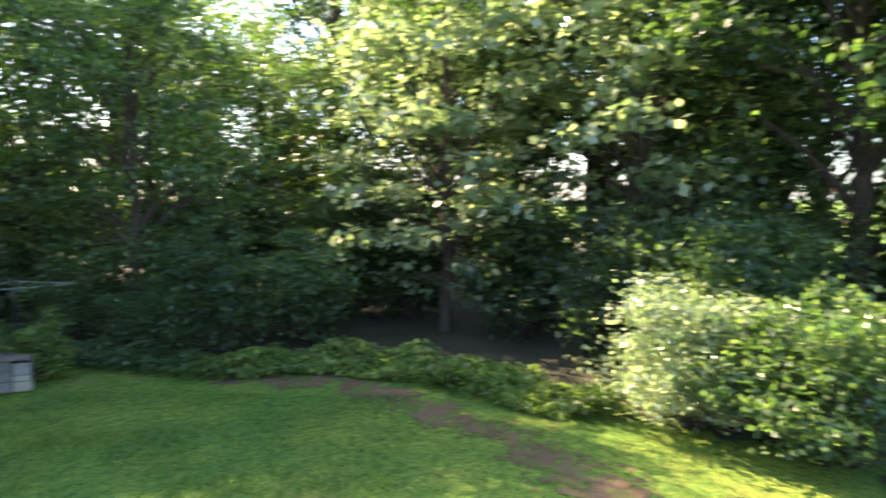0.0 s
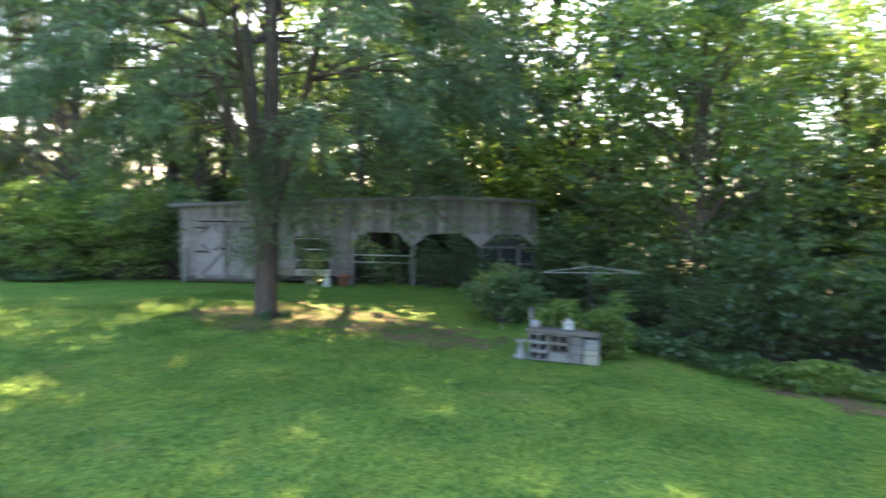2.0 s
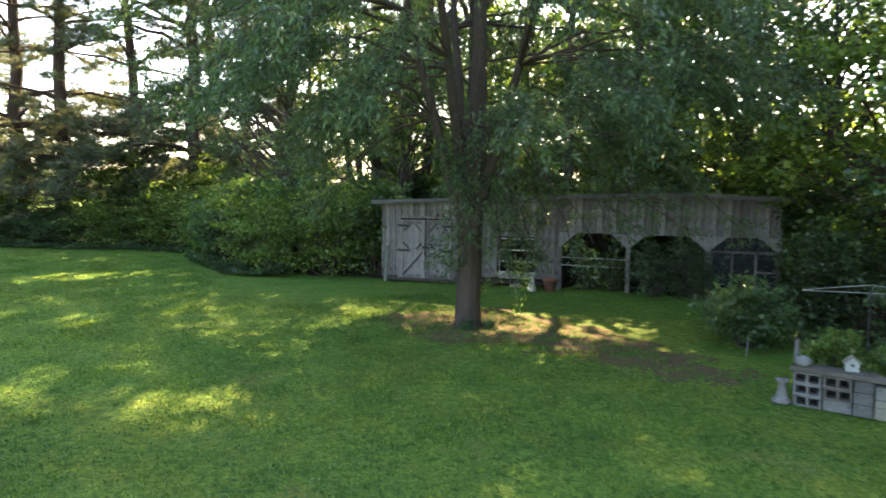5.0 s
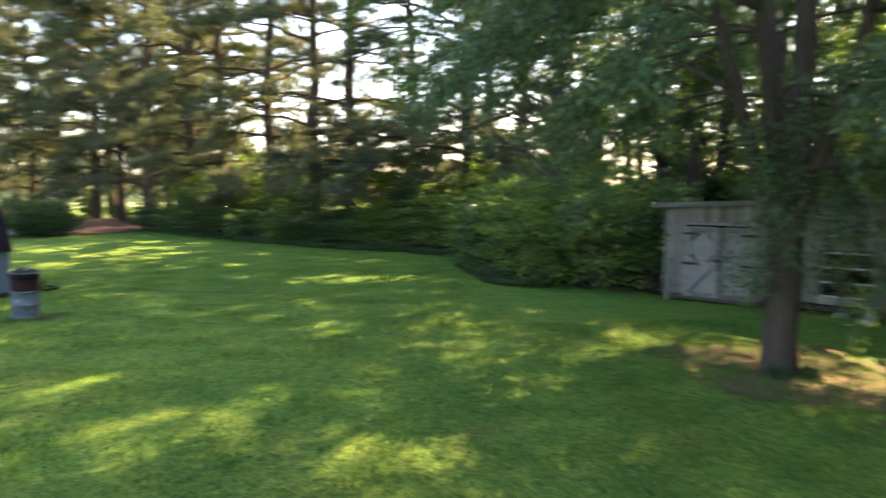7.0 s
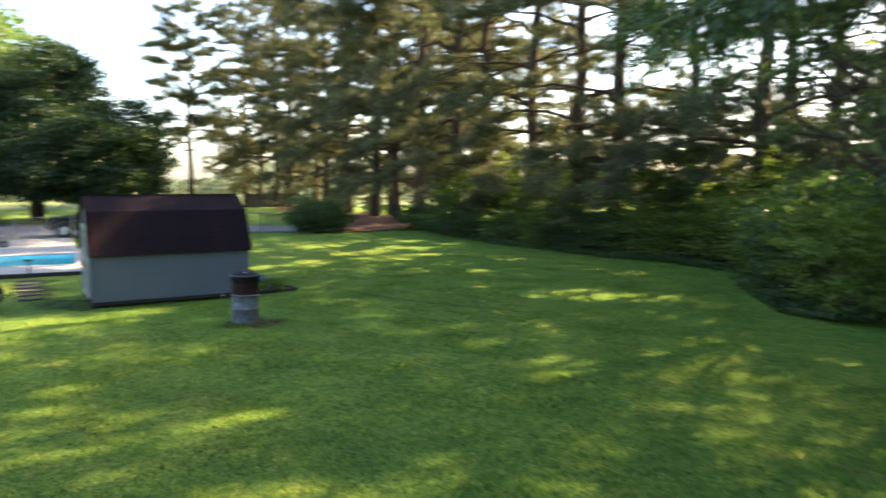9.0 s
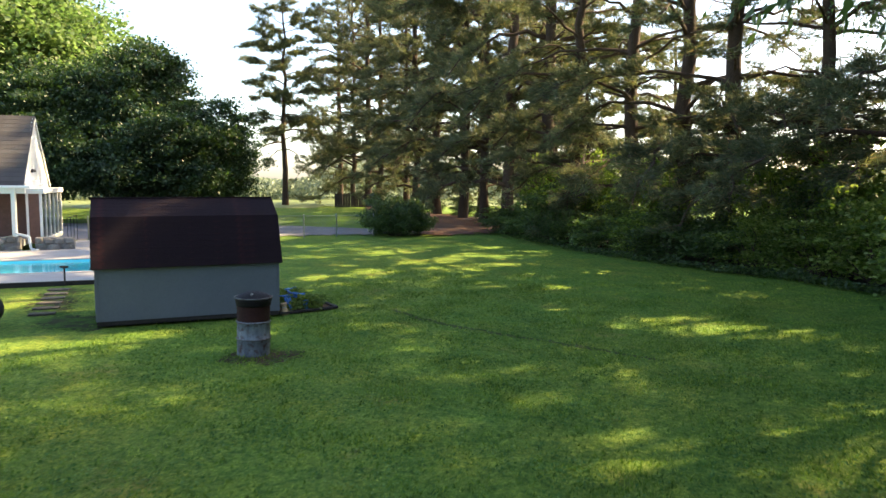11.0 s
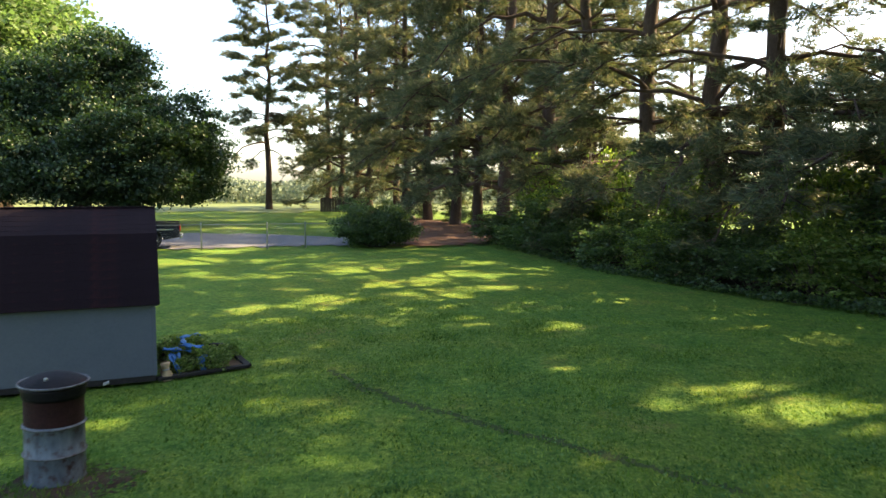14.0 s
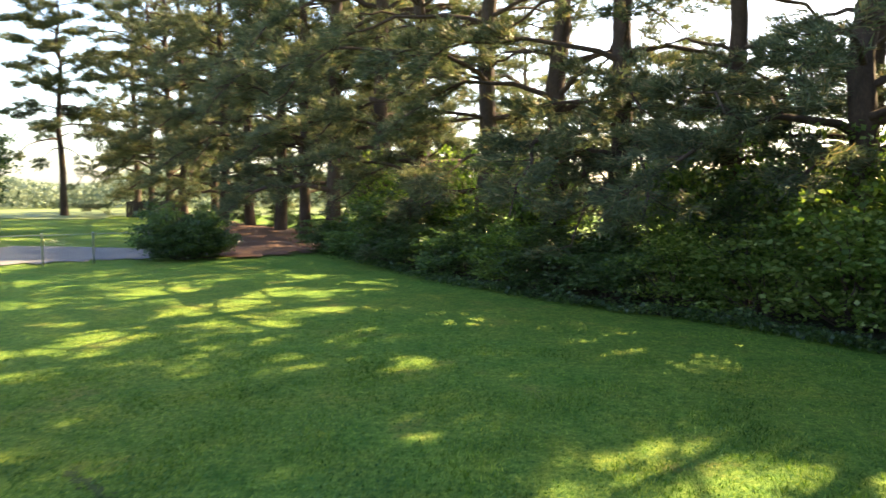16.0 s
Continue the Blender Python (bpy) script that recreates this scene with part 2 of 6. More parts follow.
HOUSEROOF = surface("grey_brown_shingle", (0.036, 0.033, 0.034), (0.08, 0.073, 0.072), 0.8, 40.0, 0.95, 0.4, vary=0.2)
SIDING = surface("white_siding", (0.7, 0.71, 0.72), (0.82, 0.83, 0.83), 1.0, 14.0, 0.6, 0.1, vary=0.04)
GALV = surface("galvanised_steel", (0.3, 0.31, 0.32), (0.5, 0.51, 0.52), 6.0, 40.0, 0.45, 0.1, 0.8)
NAVY = surface("dark_navy_car_paint", (0.008, 0.01, 0.02), (0.014, 0.016, 0.03), 2.0, 10.0, 0.18, 0.0, 0.3)
RUBBER = surface("tyre_rubber", (0.012, 0.012, 0.012), (0.03, 0.03, 0.03), 4.0, 40.0, 0.85, 0.2)
CHROME = surface("polished_rim", (0.55, 0.55, 0.56), (0.72, 0.72, 0.73), 5.0, 30.0, 0.25, 0.0, 0.9)
REDLAMP = surface("red_lamp_plastic", (0.25, 0.01, 0.01), (0.4, 0.02, 0.02), 5.0, 30.0, 0.25, 0.0)
TERRACOTTA = surface("terracotta", (0.15, 0.068, 0.045), (0.24, 0.11, 0.075), 5.0, 30.0, 0.9, 0.2)
BLUETARP = surface("blue_plastic", (0.025, 0.11, 0.33), (0.06, 0.22, 0.5), 4.0, 30.0, 0.45, 0.2)
STRAW = surface("tan_sack", (0.35, 0.24, 0.12), (0.55, 0.42, 0.24), 4.0, 30.0, 0.9, 0.4)
TEAL = surface("grey_blue_plastic", (0.12, 0.2, 0.23), (0.2, 0.3, 0.33), 3.0, 30.0, 0.5, 0.1)
FENCEWOOD = surface("dark_fence_boards", (0.02, 0.016, 0.014), (0.06, 0.048, 0.042), 2.0, 14.0, 0.9, 0.4, vary=0.25)


def glass_material():
    m, n, l, p = nodes_of("window_glass")
    p.inputs["Base Color"].default_value = (0.05, 0.06, 0.065, 1)
    p.inputs["Roughness"].default_value = 0.05
    p.inputs["IOR"].default_value = 1.5
    p.inputs["Transmission Weight"].default_value = 0.4
    return m


def water_material():
    m, n, l, p = nodes_of("pool_water")
    p.inputs["Base Color"].default_value = (0.6, 0.95, 1.0, 1)
    p.inputs["Roughness"].default_value = 0.12
    p.inputs["IOR"].default_value = 1.2
    p.inputs["Transmission Weight"].default_value = 1.0
    u = n.new("ShaderNodeBump")
    u.inputs["Strength"].default_value, u.inputs["Distance"].default_value = 0.15, 0.03
    l.new(noise_at(n, l, 3.0, 3.0), u.inputs["Height"])
    l.new(u.outputs["Normal"], p.inputs["Normal"])
    return m


def screen_material():
    m, n, l, p = nodes_of("insect_screen")
    p.inputs["Base Color"].default_value = (0.02, 0.022, 0.025, 1)
    p.inputs["Roughness"].default_value = 0.7
    p.inputs["Alpha"].default_value = 0.55
    return m


GLASS, WATER, SCREEN = glass_material(), water_material(), screen_material()


# ---- mesh helpers ----
def rng_of(seed):
    return np.random.default_rng(seed)


def quick_mesh(name, verts, faces, smooth=False):
    """A mesh from arrays; all faces have the same number of corners."""
    me = bpy.data.meshes.new(name)
    verts, faces = np.asarray(verts, np.float32), np.asarray(faces, np.int32)
    k = faces.shape[1]
    me.vertices.add(len(verts))
    me.vertices.foreach_set("co", verts.ravel())
    me.loops.add(faces.size)
    me.loops.foreach_set("vertex_index", faces.ravel())
    me.polygons.add(len(faces))
    me.polygons.foreach_set("loop_start", np.arange(0, faces.size, k, dtype=np.int32))
    if smooth:
        me.polygons.foreach_set("use_smooth", np.ones(len(faces), bool))
    me.update(calc_edges=True)
    return me


def from_bm(bm, name):
    me = bpy.data.meshes.new(name)
    bm.normal_update()
    bm.to_mesh(me)
    bm.free()
    return me


def part(name, me, material, parent=None, label="", m=None):
    if isinstance(me, bmesh.types.BMesh):
        me = from_bm(me, name)
    if material is not None and not me.materials:
        me.materials.append(material)
    ob = new(name, me)
    if parent is not None:
        ob.parent = parent
    if m is not None:
        ob.matrix_basis = m
    if label:
        tagged(ob, label)
    return ob


def thing(name, m, label, category, group="", kind=""):
    ob = new(name)
    ob.matrix_basis = m
    ob.empty_display_size = 0.2
    return tagged(ob, label, category, group, kind)


BOXES = {}


def box_mesh(sx, sy, sz, mat, bevel=0.006):
    """A box with worn edges, shared by all pieces of the same size and material."""
    key = (round(sx, 3), round(sy, 3), round(sz, 3), mat.name, bevel)
    if key not in BOXES:
        bm = bmesh.new()
        bmesh.ops.create_cube(bm, size=1)
        bmesh.ops.scale(bm, vec=(sx, sy, sz), verts=bm.verts)
        if bevel:
            bmesh.ops.bevel(bm, geom=bm.edges[:], offset=min(bevel, 0.3 * min(sx, sy, sz)), segments=1, affect="EDGES")
        BOXES[key] = from_bm(bm, "box")
        BOXES[key].materials.append(mat)
    return BOXES[key]


def slab(name, parent, x0, x1, y0, y1, z0, z1, mat, bevel=0.006, label="", turn=(0, 0, 0)):
    """A box between two corners, in its parent's own axes."""
    me = box_mesh(x1 - x0, y1 - y0, z1 - z0, mat, bevel)
    return part(name, me, None, parent, label, pose((x0 + x1) / 2, (y0 + y1) / 2, (z0 + z1) / 2, *turn))


def beam(name, parent, a, b, w, h, mat, label=""):
    """A straight bar from a to b, w wide and h deep."""
    a, b = Vector(a), Vector(b)
    me = box_mesh(w, h, (b - a).length, mat)
    q = (b - a).to_track_quat("Z", "Y").to_matrix().to_4x4()
    return part(name, me, None, parent, label, Matrix.Translation((a + b) / 2) @ q)


def prism(outline, depth, axis="y"):
    """A flat outline (x, z) with thickness along y, or (x, y) along z."""
    bm = bmesh.new()
    pts = [(x, 0, z) if axis == "y" else (x, z, 0) for x, z in outline]
    f = bm.faces.new([bm.verts.new(p) for p in pts])
    r = bmesh.ops.extrude_face_region(bm, geom=[f])
    move = (0, depth, 0) if axis == "y" else (0, 0, depth)
    bmesh.ops.translate(bm, vec=move, verts=[v for v in r["geom"] if isinstance(v, bmesh.types.BMVert)])
    bmesh.ops.recalc_face_normals(bm, faces=bm.faces)
    return bm


def lathe(profile, sides=24):
    """A turned shape from (radius, z) pairs, smooth."""
    a = np.linspace(0, 2 * np.pi, sides, endpoint=False)
    v = np.concatenate([np.stack([r * np.cos(a), r * np.sin(a), np.full(sides, z)], 1) for r, z in profile])
    f = [[k * sides + i, k * sides + (i + 1) % sides, (k + 1) * sides + (i + 1) % sides, (k + 1) * sides + i]
         for k in range(len(profile) - 1) for i in range(sides)]
    return quick_mesh("turned", v, f, True)


def tubes(paths, sides=6):
    """Tapered round limbs: each path is (points, radii). Returns verts and quads."""
    vs, fs, at = [], [], 0
    a = np.linspace(0, 2 * np.pi, sides, endpoint=False)
    for pts, radii in paths:
        pts = np.asarray(pts, float)
        d = np.gradient(pts, axis=0)
        d /= np.linalg.norm(d, axis=1, keepdims=True) + 1e-9
        ref = np.where(np.abs(d[:, 2:3]) > 0.9, [[1.0, 0, 0]], [[0, 0, 1.0]])
        s = np.cross(d, ref)
        s /= np.linalg.norm(s, axis=1, keepdims=True) + 1e-9
        t = np.cross(d, s)
        ring = pts[:, None] + np.asarray(radii)[:, None, None] * (np.cos(a)[None, :, None] * s[:, None] + np.sin(a)[None, :, None] * t[:, None])
        vs.append(ring.reshape(-1, 3))
        i, k = np.meshgrid(np.arange(sides), np.arange(len(pts) - 1))
        i, k = i.ravel(), k.ravel()
        j = (i + 1) % sides
        fs.append(at + np.stack([k * sides + i, k * sides + j, (k + 1) * sides + j, (k + 1) * sides + i], 1))
        at += len(pts) * sides
    return np.concatenate(vs), np.concatenate(fs)


def limb_path(rng, a, b, n=6, wander=0.08, sag=0.0):
    a, b = np.asarray(a, float), np.asarray(b, float)
    t = np.linspace(0, 1, n)[:, None]
    p = a + (b - a) * t
    p += rng.normal(0, wander, (n, 3)) * np.linalg.norm(b - a) * 0.4 * np.sin(np.pi * t)
    p[:, 2] -= sag * np.sin(np.pi * t[:, 0])
    return p


def leaf_quads(rng, pts, size, slim=0.45, flat=0.5, hang=0.0):
    """One bent diamond for each point."""
    n = len(pts)
    up = rng.normal(0, 1, (n, 3))
    up[:, 2] += flat * 2 * np.sign(rng.random(n) - 0.15)
    up /= np.linalg.norm(up, axis=1, keepdims=True)
    a = np.cross(up, rng.normal(0, 1, (n, 3)))
    a[:, 2] -= hang
    a /= np.linalg.norm(a, axis=1, keepdims=True) + 1e-9
    b = np.cross(up, a)
    s = (size * rng.uniform(0.6, 1.35, n))[:, None]
    v = np.stack([pts - a * s * 0.5, pts + b * s * slim + up * s * 0.1, pts + a * s * 0.55, pts - b * s * slim + up * s * 0.1], 1)
    return v.reshape(-1, 3), np.arange(4 * n).reshape(n, 4)


def clumps(rng, k, per, centre, radii, spread, hollow=0.55, low=-1.0):
    """Points in k clumps that fill an ellipsoid, more towards its outside."""
    d = rng.normal(0, 1, (k * 3, 3))
    d /= np.linalg.norm(d, axis=1, keepdims=True)
    d = d[d[:, 2] > low][:k]
    r = hollow + (1 - hollow) * rng.random(len(d)) ** 0.6
    c = np.asarray(centre) + d * r[:, None] * np.asarray(radii) * rng.uniform(0.8, 1.12, (len(d), 1))
    squash = np.array([1.1, 1.1, 0.45])
    p = c[:, None] + rng.normal(0, 1, (len(d), per, 3)) * spread * squash * rng.uniform(0.6, 1.3, (len(d), 1, 1))
    return c, p.reshape(-1, 3)


# ---- ground ----
U, V = Vector((math.cos(radians(42)), math.sin(radians(42)))), Vector((-math.sin(radians(42)), math.cos(radians(42))))


def uv(u, v, z=0.0):
    """A place in the axes of house, pool and drive."""
    return Vector((u * U.x + v * V.x, u * U.y + v * V.y, z))


def ground_z(x, y):
    """Soft unevenness of the lawn; level far away."""
    return 0.035 * noise.noise((x * 0.23, y * 0.23, 1.0)) - 0.02 if -39 < x < 28 and -29 < y < 58 else -0.02


def ground_sheet():
    """One sheet with soft unevenness, fine near by and coarse to the horizon, with a hole for the pool."""
    def axis(lo, hi, step):
        fine = np.arange(lo, hi, step)
        out = [40, 70, 120, 250, 600, 1500, 4000]
        return np.concatenate([[lo - o for o in out[::-1]], fine, [hi + o for o in out]])
    xs, ys = axis(-40, 30, 1.0), axis(-30, 60, 1.0)
    gx, gy = np.meshgrid(xs, ys)
    gz = np.array([[ground_z(x, y) for x in xs] for y in ys])
    v = np.stack([gx.ravel(), gy.ravel(), gz.ravel()], 1)
    nx = len(xs)
    i, j = np.meshgrid(np.arange(nx - 1), np.arange(len(ys) - 1))
    a = (j * nx + i).ravel()
    f = np.stack([a, a + 1, a + nx + 1, a + nx], 1)
    mid = v[f].mean(1)
    pu, pv = mid[:, 0] * U.x + mid[:, 1] * U.y, mid[:, 0] * V.x + mid[:, 1] * V.y
    return quick_mesh("ground", v, f[~((pu > -16.2) & (pu < -1.8) & (pv > 22.2) & (pv < 28.2))], True)


ground = tagged(part("ground", ground_sheet(), LAWN), "mown green lawn with clover and dry patches", "lawn", kind="structure")


def blob(name, outline, z, mat, label, category, rise=0.03, step=0.35, seed=1, ragged=0.0):
    """A low uneven patch with a ragged edge inside an outline."""
    pts = np.array(outline, float)
    lo, hi = pts.min(0), pts.max(0)
    xs, ys = np.arange(lo[0], hi[0] + step, step), np.arange(lo[1], hi[1] + step, step)
    gx, gy = np.meshgrid(xs, ys)
    rng = rng_of(seed)
    gx, gy = gx + rng.normal(0, step * 0.18, gx.shape), gy + rng.normal(0, step * 0.18, gy.shape)
    gz = z + np.array([[ground_z(x, y) + rise * (0.5 + 0.5 * noise.noise((x * 1.3, y * 1.3, seed))) for x, y in zip(r, s)] for r, s in zip(gx, gy)])
    v = np.stack([gx.ravel(), gy.ravel(), gz.ravel()], 1)
    nx = len(xs)
    i, j = np.meshgrid(np.arange(nx - 1), np.arange(len(ys) - 1))
    a = (j * nx + i).ravel()
    f = np.stack([a, a + 1, a + nx + 1, a + nx], 1)
    mid = v[f].mean(1)
    mid[:, :2] += np.array([[noise.noise((x * 1.7, y * 1.7, 3.0)), noise.noise((x * 1.7, y * 1.7, 9.0))] for x, y in mid[:, :2]]) * ragged + rng.normal(0, ragged * 0.25, (len(mid), 2))
    inside = np.zeros(len(f), bool)
    for p, q in zip(pts, np.roll(pts, -1, 0)):
        cross = (p[1] > mid[:, 1]) != (q[1] > mid[:, 1])
        inside ^= cross & (mid[:, 0] < (q[0] - p[0]) * (mid[:, 1] - p[1]) / (q[1] - p[1] + 1e-9) + p[0])
    me = quick_mesh(name, v, f[inside], True)
    return tagged(part(name, me, mat), label, category, kind="structure")


blob("dirt_path", [(11.1, -8.8), (10.7, -10.2), (10.4, -11.6), (9.4, -12.6), (8.4, -13.4), (7.1, -14.4), (5.7, -15.15), (4.6, -15.6), (4.4, -15.1), (5.5, -14.6), (6.9, -13.85), (8.1, -12.95), (9.05, -12.1), (9.8, -11.3), (10.1, -10.0), (10.6, -8.6)], 0.004, SOIL, "worn brown dirt path along the wood edge", "path", 0.008, 0.07, 2, 0.55)
blob("bare_soil", [(6.2, 1.6), (6.8, 3.6), (8.6, 4.0), (9.8, 2.6), (10.2, 0.2), (10.0, -2.2), (9.6, -4.2), (8.7, -4.0), (8.3, -2.2), (8.0, -0.6), (7.0, 0.3)], 0.004, SOIL, "bare brown soil under the yard tree", "soil", 0.01, 0.07, 3, 0.75)
blob("mulch_bed", [(-15.6, 34.2), (-12.4, 36.4), (-11.5, 41), (-13.0, 47), (-17, 52), (-24, 59), (-30, 66), (-38, 76), (-41, 74), (-33, 62), (-25, 53), (-19.5, 46), (-17.5, 40)], 0.02, MULCH, "reddish pine straw under the pines", "mulch bed", 0.09, 0.5, 4, 0.8)
blob("forest_floor", [(11.6, -6.2), (11.8, -8.6), (11.9, -10.4), (10.9, -13.2), (8.6, -15.6), (6.0, -18.5), (4, -30), (48, -30), (48, 34), (10, 34), (8.0, 22), (6.2, 18.5), (6.0, 15.8), (7.0, 12.2), (9.5, 9.6), (17.2, 1.2), (12.5, -3.5)], 0.008, FOREST_FLOOR, "leaf-littered woodland floor with shade put into its dark colour", "forest floor", 0.02, 0.4, 5, 0.7)
blob("hedge_floor", [(6.2, 18.5), (5.6, 20.8), (2.2, 23.9), (-0.8, 26.2), (-4.4, 29.4), (-9.8, 36.6), (-11.4, 41), (-8, 44), (0, 34), (8.0, 26), (10, 22)], 0.008, FOREST_FLOOR, "soil under the hedgerow with shade put into its dark colour", "soil", 0.02, 0.7, 6)
blob("field", [(-20, 90), (-35, 76), (-48, 64), (-62, 52), (-80, 40), (-330, 60), (-260, 300), (40, 330)], 0.03, FIELD, "pale mown hay field beyond the drive", "field", 0.02, 6.0, 12, 3.0)
blob("furrow", [(-6.1, 13.0), (-5.0, 12.4), (-4.1, 11.99), (-3.0, 11.6), (-1.65, 11.23), (-0.5, 10.82), (0.4, 10.5), (0.4, 10.38), (-0.5, 10.68), (-1.65, 11.07), (-3.0, 11.42), (-4.1, 11.8), (-5.0, 12.22), (-6.1, 12.86)], 0.003, FURROW, "narrow dark furrow in the lawn", "furrow", 0.003, 0.05, 13, 0.12)
drive = [uv(-30, 37.3), uv(14.5, 37.3), uv(12.0, 41.5), uv(6, 46), uv(-3, 50), uv(-13, 56), uv(-30, 62)]
blob("road", [(p.x, p.y) for p in drive], 0.035, ASPHALT, "grey asphalt drive with worn surface", "drive", 0.008, 0.9, 7)
PAVING = [(-30, -1.2, 20.5, 22.79), (-30, -1.2, 27.61, 31.4), (-2.09, -1.2, 22.8, 27.6), (-30, -15.91, 22.8, 27.6), (-5.5, -2.4, 31.41, 36.4)]
for u0, u1, v0, v1 in PAVING:
    bm = bmesh.new()
    bmesh.ops.create_cube(bm, size=1)
    bmesh.ops.scale(bm, vec=(u1 - u0, v1 - v0, 0.16), verts=bm.verts)
    bmesh.ops.bevel(bm, geom=bm.edges[:], offset=0.015, segments=2, affect="EDGES")
    tagged(part("pavement", bm, COPING, m=Matrix.Translation(uv((u0 + u1) / 2, (v0 + v1) / 2, -0.02)) @ pose(0, 0, 0, 0, 0, 42)), "pale concrete pool deck", "pool deck", kind="structure")


# ---- plants ----
def lawn_spots(rng, count, x0, x1, y0, y1, patchy, seed):
    """Places on the lawn, thicker in patches, clear of wood and hedgerow."""
    p = np.stack([rng.uniform(x0, x1, count), rng.uniform(y0, y1, count)], 1)
    tuft = np.array([noise.noise((x * 0.9, y * 0.9, seed)) for x, y in p])
    edge = np.minimum.reduce([(p[:, 0] - x0) / 3, (y1 - p[:, 1]) / 8, np.where(p[:, 1] > 6, (4.9 - p[:, 0]) / 1.2, 1)])
    keep = rng.random(count) < (0.55 + patchy * tuft) * np.clip(edge, 0, 1)
    p, tuft = p[keep], tuft[keep]
    return np.column_stack([p, [ground_z(x, y) for x, y in p]]), tuft


def grass_blades(seed=11, count=380000):
    rng = rng_of(seed)
    p, tuft = lawn_spots(rng, count, -11, 9.5, -12.5, 24, 0.8, 4.0)
    n = len(p)
    h = rng.uniform(0.02, 0.055, n) * (1 + 0.8 * np.clip(tuft, 0, 1))
    a = rng.uniform(0, 2 * np.pi, n)
    side = np.stack([np.cos(a), np.sin(a), np.zeros(n)], 1) * rng.uniform(0.005, 0.013, n)[:, None]
    tip = p + np.stack([rng.normal(0, 0.03, n), rng.normal(0, 0.03, n), h], 1)
    v = np.stack([p - side, p + side, tip], 1).reshape(-1, 3)
    return quick_mesh("grass", v, np.arange(3 * n).reshape(n, 3))


def clover_leaves(seed=12, count=150000):
    """Small round-tipped leaves held level just over the turf, in patches."""
    rng = rng_of(seed)
    p, _ = lawn_spots(rng, count, -8.5, 9.5, -12.0, 18, 2.4, 8.0)
    p[:, 2] += rng.uniform(0.02, 0.05, len(p))
    v, f = leaf_quads(rng, p, 0.03, 0.5, 1.1)
    return quick_mesh("clover", v, f)


tagged(part("grass", grass_blades(), GRASS), "short green grass blades in mown turf", "grass", kind="stuff")
tagged(part("clover", clover_leaves(), CLOVER), "patches of blue-green clover leaves in the turf", "clover", kind="stuff")


def broadleaf(seed, height, trunk_r, crown_r, low, clump_count, per, leaf, spread, bark, leaf_mat, slim=0.45, stems=1, hang=0.0, lean=0.0, split=0.0, skirt=()):
    """Trunk, limbs and crown meshes of one broad-leaved tree, standing at the origin."""
    rng = rng_of(seed)
    centre = np.array([lean, 0, (low + height) / 2])
    radii = np.array([crown_r, crown_r, (height - low) / 2])
    c, p = clumps(rng, clump_count, per, centre, radii, spread, 0.45)
    for at in skirt:
        extra = np.asarray(at) + rng.normal(0, 1, (5, 3)) * [0.45, 0.45, 0.25]
        c = np.concatenate([c, extra])
        p = np.concatenate([p, (extra[:, None] + rng.normal(0, 1, (5, per // 2, 3)) * spread * [0.7, 0.7, 0.8]).reshape(-1, 3)])
    paths = []
    fork = max(1.2, low * 0.9, split)
    top = np.array([lean * 0.6, 0, height * 0.8])
    for s in range(stems):
        off = np.array([math.cos(2.4 * s), math.sin(2.4 * s), 0]) * (0.0 if stems == 1 else trunk_r * 0.45)
        end = top + off * (0 if stems == 1 else 9)
        begin = off + np.array([0, 0, split * 0.8])
        t = np.linspace(0, 1, 9)[:, None]
        q = begin + (end - begin) * t + rng.normal(0, 0.06, (9, 3)) * np.sin(np.pi * t)
        if stems == 1:
            q[0, 2] = -0.15
        r = trunk_r * (0.55 if stems > 1 else 1) * (1 - 0.8 * t[:, 0])
        if stems == 1:
            r[0] *= 1.35
        paths.append((q, r))
    if stems > 1:
        z = np.array([-0.15, 0.1, 0.5, split * 0.6, split])
        paths.append((np.stack([rng.normal(0, 0.015, 5), rng.normal(0, 0.015, 5), z], 1), trunk_r * np.array([1.35, 1.1, 1.0, 0.98, 1.05])))
    for target in c[:: max(1, len(c) // 26)]:
        z0 = np.clip(target[2] * rng.uniform(0.45, 0.8), fork, height * 0.75)
        a = np.array([top[0] * z0 / height, 0, z0]) + rng.normal(0, trunk_r * 0.3, 3) * [1, 1, 0]
        r0 = 0.009 if target[2] < 3.0 and split else trunk_r * 0.42 * (1 - 0.6 * z0 / height)
        paths.append((limb_path(rng, a, target, 6, 0.1, -0.1), np.linspace(r0, 0.012, 6)))
    tv, tf = tubes(paths, 8)
    lv, lf = leaf_quads(rng, p, leaf, slim, 0.8, hang)
    return quick_mesh("trunk", tv, tf, True), quick_mesh("crown", lv, lf), bark, leaf_mat


def plant_tree(name, meshes, m, label, category="tree", group=""):
    ob = thing(name, m, label, category, group)
    part("trunk", meshes[0], meshes[2], ob)
    part("crown", meshes[1], meshes[3], ob)
    return ob


